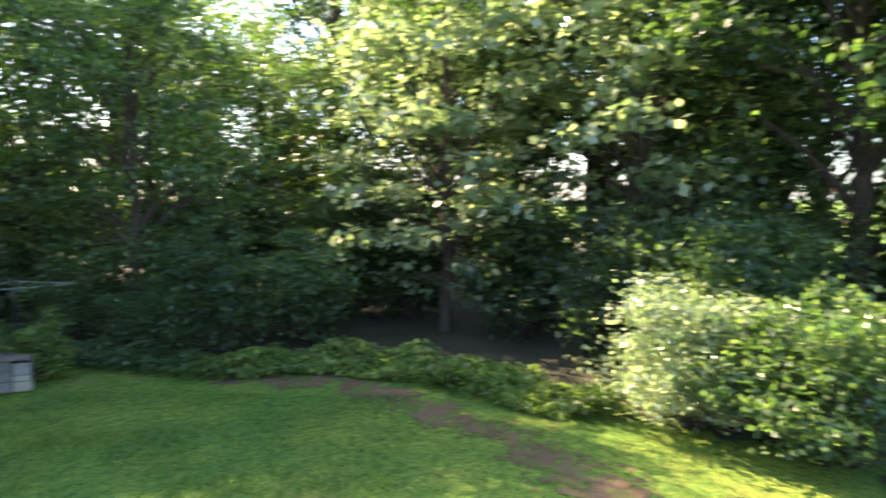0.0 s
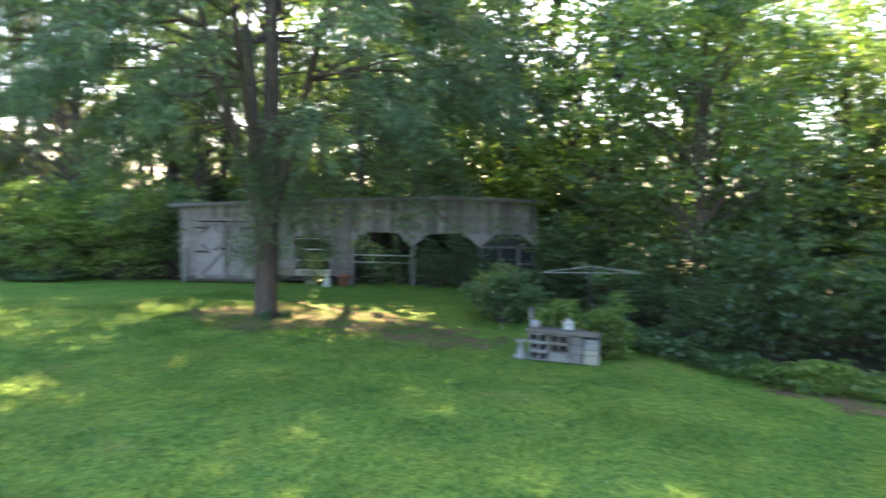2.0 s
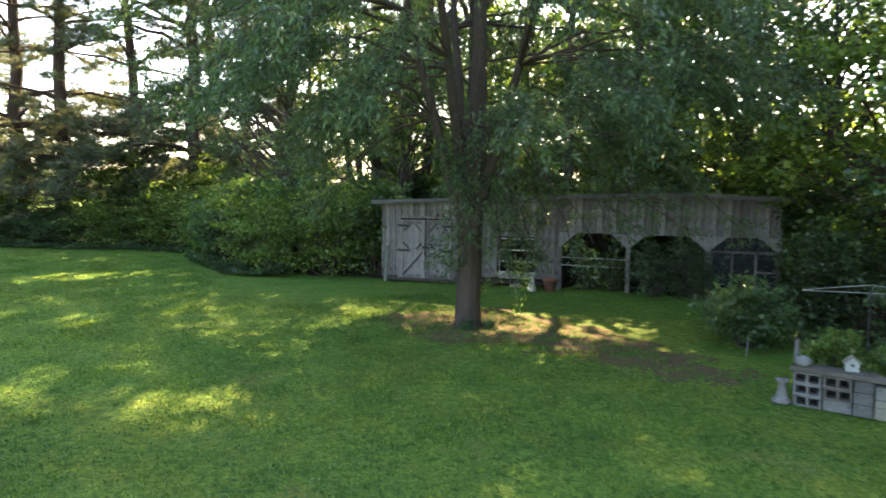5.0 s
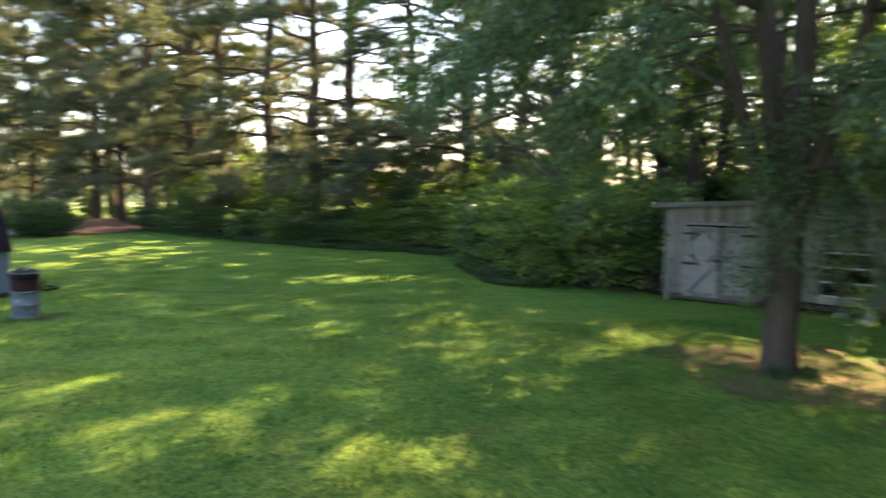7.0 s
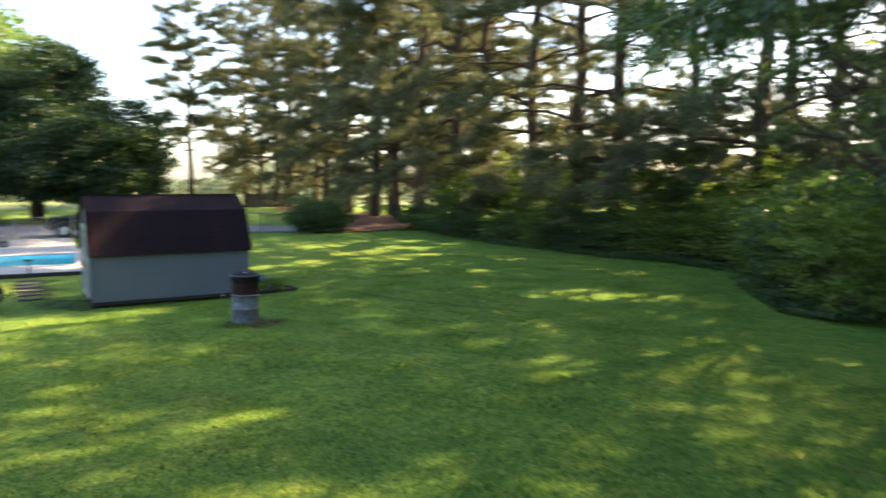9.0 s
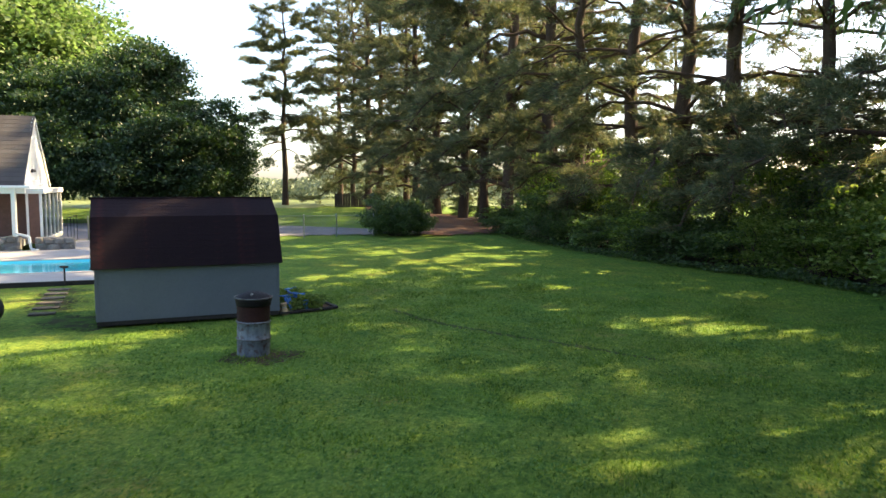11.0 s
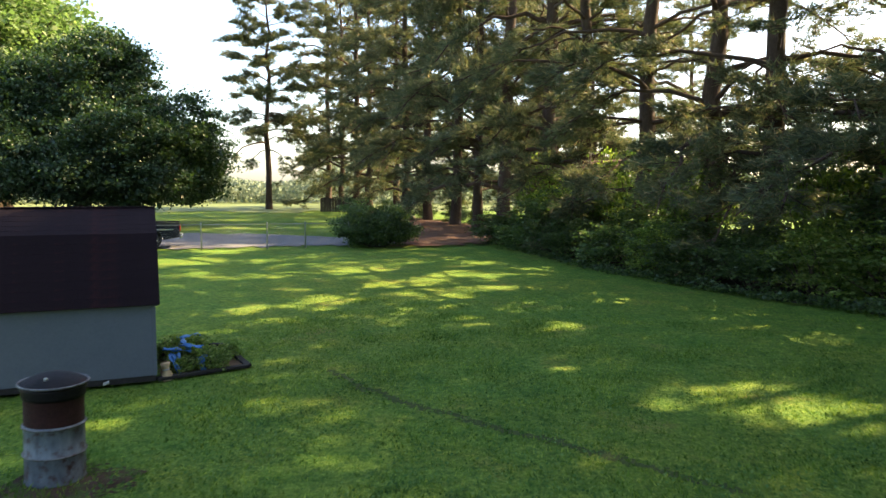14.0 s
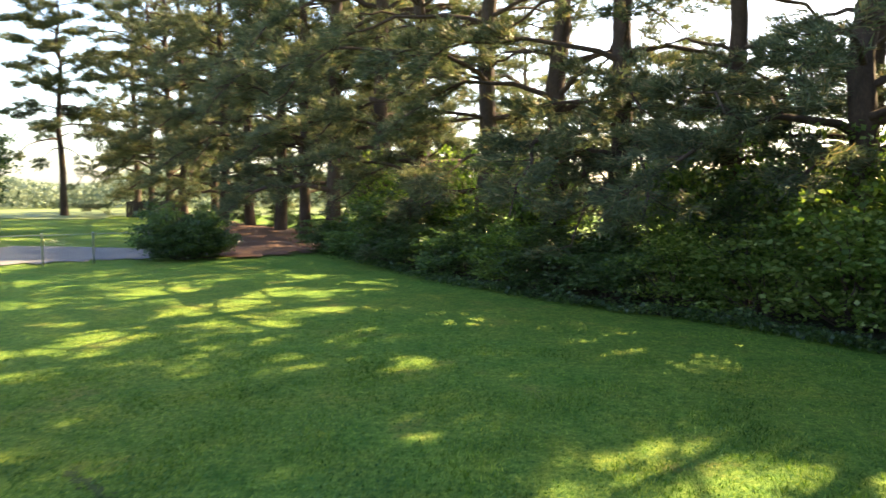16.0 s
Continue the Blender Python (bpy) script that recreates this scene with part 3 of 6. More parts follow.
def bush(seed, radius, height, lumps, clump_count, per, leaf, leaf_mat, spread=0.18, slim=0.42):
    """Stems and a leafy body of several uneven lumps reaching to the ground."""
    rng = rng_of(seed)
    pts, paths = [], []
    for k in range(lumps):
        a, d = 2 * np.pi * k / lumps + rng.uniform(-0.4, 0.4), radius * rng.uniform(0.25, 0.6)
        hh = height * rng.uniform(0.65, 1.0)
        c = np.array([d * math.cos(a), d * math.sin(a), hh * 0.52])
        rr = radius * rng.uniform(0.45, 0.65)
        cc, p = clumps(rng, clump_count // lumps, per, c, (rr, rr, hh * 0.5), spread, 0.5)
        pts.append(p)
        for t in cc[:6]:
            paths.append((limb_path(rng, (0.2 * c[0], 0.2 * c[1], -0.1), t, 5, 0.08), np.linspace(0.035, 0.006, 5)))
    p = np.concatenate(pts)
    p = p[p[:, 2] > 0.02]
    tv, tf = tubes(paths, 5)
    lv, lf = leaf_quads(rng, p, leaf, slim, 0.4)
    return quick_mesh("branching", tv, tf, True), quick_mesh("foliage", lv, lf), BARK, leaf_mat


def plant_bush(name, meshes, m, label, group="", category="shrub"):
    ob = thing(name, m, label, category, group)
    part("branching", meshes[0], meshes[2], ob)
    part("foliage", meshes[1], meshes[3], ob)
    return ob


def scaled(x, y, rz, sx, sz=None, z=0.0):
    return pose(x, y, z, 0, 0, rz) @ Matrix.Diagonal((sx, sx, sz or sx, 1))


def pine_meshes(seed, height, low, reach, trunk_r, whorls, bare=(0.0, 0.0), needle=0.019, needles=11, dense=1.0, pad=1.0):
    """A pine: stout trunk, uneven whorls of arching limbs, side branches and soft pads of needle tufts; few tufts between the heights in bare."""
    rng = rng_of(seed)
    t = np.linspace(0, 1, 12)[:, None]
    q = np.array([0, 0, height]) * t + rng.normal(0, 0.09, (12, 3)) * [1, 1, 0]
    q[0, 2] = -0.2
    r = trunk_r * (1 - 0.8 * t[:, 0] ** 1.2)
    r[0] *= 1.25
    paths, tufts, ways = [(q, r)], [], []
    for k in range(whorls):
        f = (k + rng.uniform(-0.3, 0.3)) / whorls
        f = min(0.98, max(0.0, f))
        z0 = low + (height - low) * f
        turn = rng.uniform(0, 6.28)
        count = int(rng.integers(2, 5))
        for j in range(count):
            z = z0 + rng.uniform(-0.3, 0.3)
            thin = bare[0] < z < bare[1]
            length = reach * (1.0 - 0.7 * f ** 2.6) * rng.uniform(0.45, 1.12)
            az = turn + 6.28 * j / count + rng.uniform(-0.5, 0.5)
            d = np.array([math.cos(az), math.sin(az), 0])
            side = np.array([-d[1], d[0], 0])
            w = np.linspace(0, 1, 9)
            climb, drop = rng.uniform(0.12, 0.5) + 0.35 * f, rng.uniform(0.25, 0.85) * (1 - 0.8 * f)
            hook = rng.uniform(-0.25, 0.25)
            path = (np.array([0, 0, z]) + np.outer(w * length, d) + np.outer(hook * length * w ** 1.8, side)
                    + np.outer(length * (climb * w - drop * w ** 2.1), [0, 0, 1.0]) + rng.normal(0, 0.07, (9, 3)) * np.minimum(w * 3, 1)[:, None])
            path[:, 2] = np.maximum(path[:, 2], 0.6)
            base_r = (0.045 + 0.011 * length) * (1 - 0.4 * f)
            paths.append((path, base_r * (1 - 0.82 * w)))
            twigs = int((3 + length * 2.1) * (0.5 if thin else 1.0) * dense)
            for s in range(twigs):
                u = rng.uniform(0.62, 1.0) if thin else rng.uniform(0.28, 1.0)
                i = min(7, int(u * 8))
                base = path[i] + (path[i + 1] - path[i]) * (u * 8 - i)
                along = path[i + 1] - path[i]
                along /= np.linalg.norm(along)
                way = along * rng.uniform(0.5, 1.0) + side * (1 if s % 2 else -1) * rng.uniform(0.3, 1.0) + np.array([0, 0, rng.uniform(-0.15, 0.3)])
                way /= np.linalg.norm(way)
                span = (0.5 + 0.27 * length * (1.2 - u)) * rng.uniform(0.6, 1.25)
                tip = base + way * span + np.array([0, 0, rng.uniform(-0.1, 0.12) * span])
                paths.append((np.stack([base, (base + tip) / 2 + np.array([0, 0, -0.04]), tip]), np.array([0.022, 0.014, 0.006])))
                m = int(4 + span * 9)
                for g in range(m):
                    v = 0.25 + 0.8 * (g + 0.5) / m
                    tufts.append(base + (tip - base) * v + rng.normal(0, 1, 3) * [0.17 * pad, 0.17 * pad, 0.08 * pad])
                    ways.append(way + np.array([0, 0, 0.35]))
    c, w = np.array(tufts), np.array(ways)
    w /= np.linalg.norm(w, axis=1, keepdims=True)
    n = len(c)
    dirs = w[:, None] + rng.normal(0, 0.75, (n, needles, 3)) * [1, 1, 0.7]
    dirs /= np.linalg.norm(dirs, axis=2, keepdims=True)
    start = c[:, None] + rng.normal(0, 0.045, (n, needles, 3))
    wide = np.cross(dirs, rng.normal(0, 1, (n, needles, 3)))
    wide /= np.linalg.norm(wide, axis=2, keepdims=True)
    wide *= needle
    tip = start + dirs * rng.uniform(0.2, 0.36, (n, needles, 1)) * pad
    v = np.stack([start - wide, start + wide, tip], 2).reshape(-1, 3)
    tv, tf = tubes(paths, 6)
    return quick_mesh("trunk", tv, tf, True), quick_mesh("crown", v, np.arange(len(v)).reshape(-1, 3)), BARK_PINE, NEEDLES


# pines behind the hedgerow
PINES = [pine_meshes(21, 21, 2.2, 5.6, 0.29, 16), pine_meshes(22, 23, 2.0, 6.0, 0.32, 17), pine_meshes(23, 19, 2.4, 5.4, 0.28, 15), pine_meshes(24, 22, 2.4, 5.8, 0.3, 16)]
OPEN_PINES = [pine_meshes(26, 22, 2.6, 5.8, 0.33, 15, (6.7, 10.4)), pine_meshes(28, 21, 3.0, 6.2, 0.36, 14, (6.6, 10.2))]
# Built for its shade: the crown starts above the view.
SHADE_PINE = pine_meshes(25, 27, 11.5, 5.4, 0.2, 11, (0.0, 0.0), 0.019, 11, 0.7)
LONE_PINE = pine_meshes(29, 24, 6.5, 6.8, 0.36, 15, (0.0, 9.0), 0.026, 11, 1.35, 1.3)
PINE_AT = [(4.2, 29.3), (-1.0, 31.5), (-3.6, 34.0), (-6.8, 37.0), (-9.4, 40.3), (-13.2, 44.9), (-16.5, 49.3), (-19.5, 52.9), (-24.3, 58.3), (-28.2, 62.2), (-36.1, 70.1), (-39.8, 73.8), (-44.2, 78.2), (-49.4, 83.4), (8.4, 30.4), (11.0, 33.0), (-14.0, 54.0), (-21.5, 62.5), (-32.0, 68.0), (6.7, 26.3), (1.0, 29.6)]
for k, (x, y) in enumerate(PINE_AT):
    kind = OPEN_PINES[k % 2] if x > -10 else PINES[k % 4]
    plant_tree("pine_tree", kind, scaled(x, y, 77 * k, (1.24 if x < -8 else 1.1) + 0.06 * ((k * 7) % 3 - 1), (1.6 if -14 < x < -8 else 1.42 if x < -8 else 1.05) + 0.06 * ((k * 5) % 3 - 1)), "tall pine with arching limbs and scaly reddish bark", "pine tree", "pines along the hedgerow")
plant_tree("pine_tree", LONE_PINE, scaled(-50.4, 72.2, 0, 1.0), "tall lone pine standing in the field edge", "pine tree", "pines along the hedgerow")

for k, (x, y) in enumerate([(-9.0, 50.0), (-14.0, 61.0), (16.0, 34.0), (-3.0, 49.0), (-12.4, 51.6)]):
    plant_tree("pine_tree", PINES[(k + 1) % 4], scaled(x, y, 60 * k, 0.78, 0.7), "young pine behind the row of tall pines", "pine tree", "young pines behind the row")
# Pines added to shade the lawn; their crowns stay out of view.
for k, (x, y) in enumerate([(10.2, 23.8), (12.7, 20.8), (14.6, 24.0), (13.8, 14.8), (12.4, 28.4)]):
    plant_tree("pine_tree", SHADE_PINE, scaled(x, y, 100 * k, 1.0), "added tall pine with bare lower trunk, its unseen high crown shading the lawn", "pine tree", "tall pines behind the shrubs")

# hedgerow and shrubs along the lawn
HEDGE = [bush(31, 1.8, 4.6, 6, 150, 48, 0.14, LEAF_DARK, 0.26), bush(32, 1.6, 3.6, 5, 130, 48, 0.13, LEAF_MID, 0.24), bush(33, 2.0, 6.0, 7, 170, 48, 0.15, LEAF_DARK, 0.28)]
# Lighter leaf copy for the shrubs that look lit.
HEDGE.append(bush(34, 1.5, 3.8, 5, 120, 48, 0.12, LEAF_LIGHT, 0.25))
HEDGE_AT = [(-11.3, 38.2, 0, .9), (-9.4, 35.9, 1, .9), (-7.6, 34.0, 0, 1.), (-6.0, 32.0, 2, .75), (-4.3, 30.4, 1, 1.), (-2.6, 29.0, 3, .9), (-1.0, 27.6, 2, .85), (0.6, 26.4, 1, 1.), (2.2, 25.3, 3, 1.), (3.9, 24.1, 3, 1.1), (5.6, 23.2, 3, 1.3), (7.0, 21.6, 3, 1.3), (6.6, 19.4, 3, 1.2), (-6.5, 35.6, 2, .9), (-3.0, 32.2, 2, .9), (0.6, 29.2, 0, 1.1), (4.0, 27.0, 2, 1.), (7.5, 24.6, 3, 1.6), (9.3, 21.0, 3, 1.6), (-9.6, 39.6, 1, 1.), (10.5, 24.5, 0, 1.3)]
for k, (x, y, s, f) in enumerate(HEDGE_AT):
    plant_bush("hedge_shrub", HEDGE[s], scaled(x, y, 63 * k, f, f * ((0.44 if x < 3 else 0.6) + 0.1 * (k % 3))), "dense dark green hedgerow shrub", "hedgerow shrubs")
for k, (x, y, s, f) in enumerate([(6.2, 16.6, 1, 1.0), (6.4, 14.4, 3, 0.82), (6.7, 12.4, 3, 0.82), (8.2, 11.0, 3, .95), (8.4, 13.4, 1, 1.2), (8.0, 16.0, 1, 1.3), (9.6, 10.6, 1, 1.0)]):
    plant_bush("tall_shrub", HEDGE[s], scaled(x, y, 51 * k + 20, f, f * 1.05), "tall leafy shrub beside the old barn", "shrubs by the barn")
for k, (x, y, s, f) in enumerate([(-13.6, 46.4, 1, .6), (-17.2, 51.0, 0, .55), (-20.4, 55.0, 1, .65), (-25.2, 60.0, 0, .6), (-29.4, 64.4, 1, .6), (-14.6, 49.0, 0, .6), (-33.6, 69.0, 0, .6), (-22.6, 60.4, 0, .7)]):
    plant_bush("pine_undergrowth", HEDGE[s], scaled(x, y, 63 * k, f, f * 0.6), "low dark shrub growing under the pines", "shrubs under the pines")
# Backlight on these shrubs is in their yellow-green leaf colour.
for k, (x, y) in enumerate([(-5.2, 35.4), (-1.4, 31.4), (2.4, 28.2), (5.4, 26.0), (8.4, 26.6), (-8.6, 38.4), (11.4, 22.6)]):
    plant_bush("sunlit_shrub", HEDGE[3], scaled(x, y, 80 * k, 1.1, 1.35), "tall shrub behind the hedgerow, backlight put into its yellow-green leaves", "light shrubs behind the hedgerow")
round_bush = bush(41, 1.9, 2.4, 9, 360, 90, 0.085, LEAF_DARK, 0.2)
plant_bush("round_bush", round_bush, pose(-16.3, 34.1, 0, 0, 0, 20), "dense rounded evergreen bush beside the drive")

# Bright leaf copy holds the sunlight on foliage behind the barn.
for k, (x, y, f) in enumerate([(18.6, 8.4, 1.7), (16.4, 11.4, 1.6), (20.8, 5.4, 1.7), (21.4, 9.8, 1.9), (14.8, 14.4, 1.7), (22.6, 1.8, 1.6), (19.0, 2.8, 1.4), (25.5, 7.0, 2.0)]):
    plant_bush("sapling_thicket", HEDGE[3], scaled(x, y, 47 * k, f), "tall thicket of saplings behind the barn, sunlight put into its bright green", "thicket behind the barn", "thicket")

# yard tree in front of the barn
def drooping_tree(seed, height, trunk_r, split, boughs, twigs, leaves, leaf, reach, low, veil):
    """A multi-stemmed tree: arching boughs, and hanging twigs set with narrow leaves. reach and low give the crown's radius and lower edge."""
    rng = rng_of(seed)
    z = np.array([-0.15, 0.1, 0.5, split * 0.6, split])
    paths = [(np.stack([rng.normal(0, 0.015, 5), rng.normal(0, 0.015, 5), z], 1), trunk_r * np.array([1.35, 1.1, 1.0, 0.98, 1.05]))]
    stems = []
    for s in range(5):
        a = 2.4 * s + 0.4
        out = np.array([math.cos(a), math.sin(a), 0])
        t = np.linspace(0, 1, 9)
        p = np.outer(0.12 + (2.3 if s else 0.4) * t ** 0.9, out) + np.outer(split * 0.92 + (height * (0.86 if s else 0.95) - split) * t, [0, 0, 1.0]) + rng.normal(0, 0.07, (9, 3)) * t[:, None]
        stems.append(p)
        paths.append((p, trunk_r * (0.5 if s else 0.86) * (1 - 0.86 * t)))
    pts, ways, face = [], [], []
    for k in range(boughs + len(veil)):
        f = (k + rng.random()) / boughs if k < boughs else 0.05
        az = k * 2.39996 + rng.uniform(-0.3, 0.3)
        out = np.array([math.cos(az), math.sin(az), 0])
        side = np.array([-out[1], out[0], 0])
        stem = min(stems, key=lambda p: -float(p[5] @ out) + rng.uniform(0, 0.8))
        start = stem[min(8, int(2.6 + 5.6 * f))]
        r_tip = reach(f) * rng.uniform(0.72, 1.06)
        z_tip = max(low(r_tip), split + (height - split) * f * rng.uniform(0.9, 1.08))
        tip = out * r_tip + np.array([0, 0, z_tip]) if k < boughs else np.array(veil[k - boughs])
        t = np.linspace(0, 1, 9)
        path = start + np.outer(t, tip - start) + np.outer(np.sin(np.pi * t) * rng.uniform(0.4, 1.1), [0, 0, 1.0]) + rng.normal(0, 0.08, (9, 3)) * np.sin(np.pi * t)[:, None]
        paths.append((path, np.linspace(0.034 if f < 0.2 else 0.052 - 0.022 * f, 0.008, 9)))
        for s in range(twigs // 3 if k >= boughs else int(twigs * 1.15) if f < 0.45 else int(twigs * 0.85)):
            u = 1 - (0.5 if f < 0.25 else 0.78) * rng.random() ** 1.2
            i = min(7, int(u * 8))
            base = path[i] + (path[i + 1] - path[i]) * (u * 8 - i)
            way = out * rng.uniform(0.1, 1.0) + side * rng.uniform(-1, 1) + np.array([0, 0, rng.uniform(-0.5, 0.35)])
            way /= np.linalg.norm(way)
            span = rng.uniform(0.5, 1.15)
            v = np.linspace(0.1, 1.0, leaves)[:, None]
            pos = base + way * span * v - np.array([0, 0, 0.42]) * span * v ** 2
            paths.append((pos[:: max(1, leaves // 3)], np.linspace(0.009, 0.003, len(pos[:: max(1, leaves // 3)]))))
            pts.append(pos + rng.normal(0, 0.07, (leaves, 3)))
            ways.append(np.repeat(way[None], leaves, 0))
    p, w = np.concatenate(pts), np.concatenate(ways)
    n = len(p)
    a = w * 0.5 + rng.normal(0, 0.55, (n, 3)) + np.array([0, 0, -0.75])
    a /= np.linalg.norm(a, axis=1, keepdims=True)
    b = np.cross(a, rng.normal(0, 1, (n, 3)) + np.array([0, 0, 0.6]))
    b /= np.linalg.norm(b, axis=1, keepdims=True) + 1e-9
    up = np.cross(a, b)
    s = (leaf * rng.uniform(0.65, 1.3, n))[:, None]
    v = np.stack([p, p + a * s * 0.45 + b * s * 0.15 + up * s * 0.06, p + a * s - up * s * 0.05, p + a * s * 0.45 - b * s * 0.15 + up * s * 0.06], 1).reshape(-1, 3)
    tv, tf = tubes(paths, 6)
    return quick_mesh("trunk", tv, tf, True), quick_mesh("crown", v, np.arange(4 * n).reshape(n, 4)), BARK, LEAF_GREY


VEIL = [(3.9, -2.5, 1.9), (4.4, -2.0, 2.1), (2.7, -1.9, 2.0), (1.5, -1.0, 2.1), (3.2, -0.8, 2.2), (4.9, -2.9, 2.2), (-2.6, 1.6, 2.5), (-0.5, -0.6, 2.0), (0.8, -0.4, 1.0), (1.3, -0.7, 1.3), (0.4, -0.6, 1.5), (-0.3, -0.3, 1.3),
        (-0.35, -0.55, 1.45), (0.75, -1.1, 1.55), (1.15, -1.3, 1.65), (1.6, -1.5, 1.7), (2.1, -1.6, 1.8), (-0.5, -0.4, 1.3)]
YARD = drooping_tree(51, 13.0, 0.262, 2.4, 118, 34, 42, 0.118, lambda f: 3.0 + 4.2 * math.sin(math.pi * min(1.0, 0.12 + 0.9 * f)) ** 0.8, lambda r: 3.15 + 0.3 * max(0.0, r - 2.5) ** 1.35, VEIL)
plant_tree("yard_tree", YARD, pose(7.85, 1.7, 0), "multi-stemmed yard tree with narrow drooping leaves")

ASH = broadleaf(52, 13, 0.2, 3.6, 2.6, 52, 210, 0.1, 0.34, BARK, LEAF_GREY, 0.26, 1, 0.7)
for k, (x, y, f) in enumerate([(12.5, 17.0, 1.05), (11.6, 12.6, 0.75)]):
    plant_tree("ash_tree", ASH, scaled(x, y, 110 * k, f), "slender tree with narrow grey-green leaves", "tree", "slender trees by the barn")

WEEPING = broadleaf(53, 13, 0.22, 4.3, 1.6, 74, 280, 0.085, 0.4, BARK, LEAF_DARK, 0.24, 1, 1.0)
plant_tree("weeping_tree", WEEPING, pose(7.7, 13.6, 0), "dark tree with drooping narrow leaves over the shrubs")

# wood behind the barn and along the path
# The fourth tree wears the pale leaves with painted sunlight.
WOOD = [broadleaf(61, 12, 0.17, 3.4, 1.2, 82, 170, 0.135, 0.4, BARK, LEAF_MID), broadleaf(62, 13.5, 0.2, 3.8, 2.0, 86, 170, 0.14, 0.42, BARK, LEAF_DARK), broadleaf(63, 10, 0.14, 3.0, 0.6, 95, 150, 0.125, 0.4, BARK, LEAF_MID), broadleaf(64, 9, 0.13, 2.8, 0.4, 66, 100, 0.2, 0.36, BARK, LEAF_GLOSSY_SUN),
        broadleaf(65, 12, 0.17, 3.4, 1.2, 58, 120, 0.17, 0.42, BARK, LEAF_LIGHT), broadleaf(66, 13.5, 0.2, 3.8, 2.0, 60, 120, 0.18, 0.44, BARK, LEAF_MID),
        broadleaf(67, 12.5, 0.18, 3.5, 1.8, 43, 150, 0.13, 0.36, BARK, LEAF_LIGHT),
        # High crown above the view, added to shade the lawn.
        broadleaf(68, 18, 0.22, 4.4, 10.0, 80, 150, 0.14, 0.44, BARK, LEAF_MID)]
WOOD_AT = [(13.4, -6.2, 2, 0.92), (15.0, -12.6, 3, 1.0), (13.4, -16.6, 3, 1.1), (11.0, -19.6, 1, 1.0), (8.6, -21.8, 2, 1.0), (16.0, -2.5, 4, 0.9), (18.0, -16.4, 1, 1.2), (16.0, -20.5, 0, 1.2), (13.0, -24.0, 1, 1.2), (19.6, -12.2, 2, 0.9), (20.0, -7.0, 2, 0.9), (24.0, -2.0, 2, 1.0), (23.0, -12.0, 0, 1.2), (22.5, -17.6, 1, 1.3), (26.0, -8.0, 1, 1.2), (27.0, -14.5, 0, 1.3), (19.6, -23.0, 0, 1.2),
           # Trees of kind 7 here are unseen shade makers behind the barn.
           (18.6, 0.6, 6, 0.9), (19.4, 4.0, 1, 1.25), (19.2, -4.0, 4, .8), (16.4, 9.0, 7, 1.0), (14.4, 12.4, 7, 1.0), (17.8, 7.2, 7, 1.08), (23.4, 5.0, 4, 1.6), (23.0, 10.4, 5, 1.5), (18.4, 14.0, 6, 1.2), (13.6, 17.6, 5, 0.95), (20.0, 21.4, 6, 1.3), (18.0, 21.6, 0, .85), (17.0, 27.4, 4, 1.5), (24.0, 26.0, 1, 1.6), (31.0, 20.0, 0, 1.4), (34.0, 0.0, 0, 1.3), (31.0, -7.0, 1, 1.2), (22.0, 13.4, 0, .95), (21.4, 17.4, 0, .9), (25.0, 17.0, 1, .95), (21.6, -1.6, 0, .9), (31.0, -13.0, 0, 1.2), (30.0, -19.0, 1, 1.2), (14.5, -19.4, 2, 1.1), (17.5, -18.2, 0, 1.1), (21.0, -19.6, 1, 1.2), (10.4, -22.4, 0, 1.0)]
for k, (x, y, s, f) in enumerate(WOOD_AT):
    plant_tree("woodland_tree", WOOD[s], scaled(x, y, 97 * k, f), "leafy woodland tree with low branches; high-crowned ones are added for lawn shade", "tree", "trees of the wood")
for k, (x, y, s, f) in enumerate([(14.0, -9.6, 1, .8), (14.2, -14.4, 0, .8), (17.0, -10.0, 0, .9), (17.4, -14.0, 2, .7), (15.8, -17.6, 0, .9), (20.6, -10.0, 2, .7), (21.0, -15.0, 0, 1.), (18.4, -6.6, 0, .9), (15.0, -6.4, 0, .8), (21.6, -4.2, 2, .7), (18.6, -20.0, 0, 1.), (12.4, -21.6, 0, .9), (24.0, -10.0, 2, .8), (16.8, -11.7, 0, .7), (19.4, -11.4, 0, 1.0), (24.6, -6.8, 2, 1.1), (27.0, -6.0, 2, 1.2), (20.6, 1.4, 0, 1.), (17.6, 5.4, 0, .9), (15.4, 10.6, 0, 1.), (19.6, 7.6, 2, .8), (24.4, 0.8, 2, .8), (12.8, 14.4, 0, .9), (14.6, 20.0, 2, .8), (19.0, 16.6, 2, .9), (10.8, 17.2, 1, 1.)]):
    plant_bush("understory_shrub", HEDGE[s], scaled(x, y, 73 * k, f), "shaded leafy undergrowth shrub in the wood", "undergrowth of the wood")
for k, (x, y, s, f) in enumerate([(12.6, -6.8, 1, .5), (11.8, -8.4, 0, .6), (13.4, -4.8, 1, .6), (13.6, -2.8, 0, .6), (11.2, -16.0, 0, .7), (17.6, -0.6, 0, .9), (11.0, -18.5, 0, .8)]):
    plant_bush("wood_edge_shrub", HEDGE[s], scaled(x, y, 40 * k, f), "low leafy shrub at the wood edge", "shrubs at the wood edge")
# Sunlit bush: its light is in the pale leaf colour.
pale = bush(42, 1.25, 2.1, 5, 130, 90, 0.07, LEAF_GLOSSY_SUN, 0.2)
plant_bush("sunlit_pale_bush", pale, scaled(8.2, -16.15, 40, 0.9, 0.98), "small-leaved bush with sunlight put into its pale green leaves")
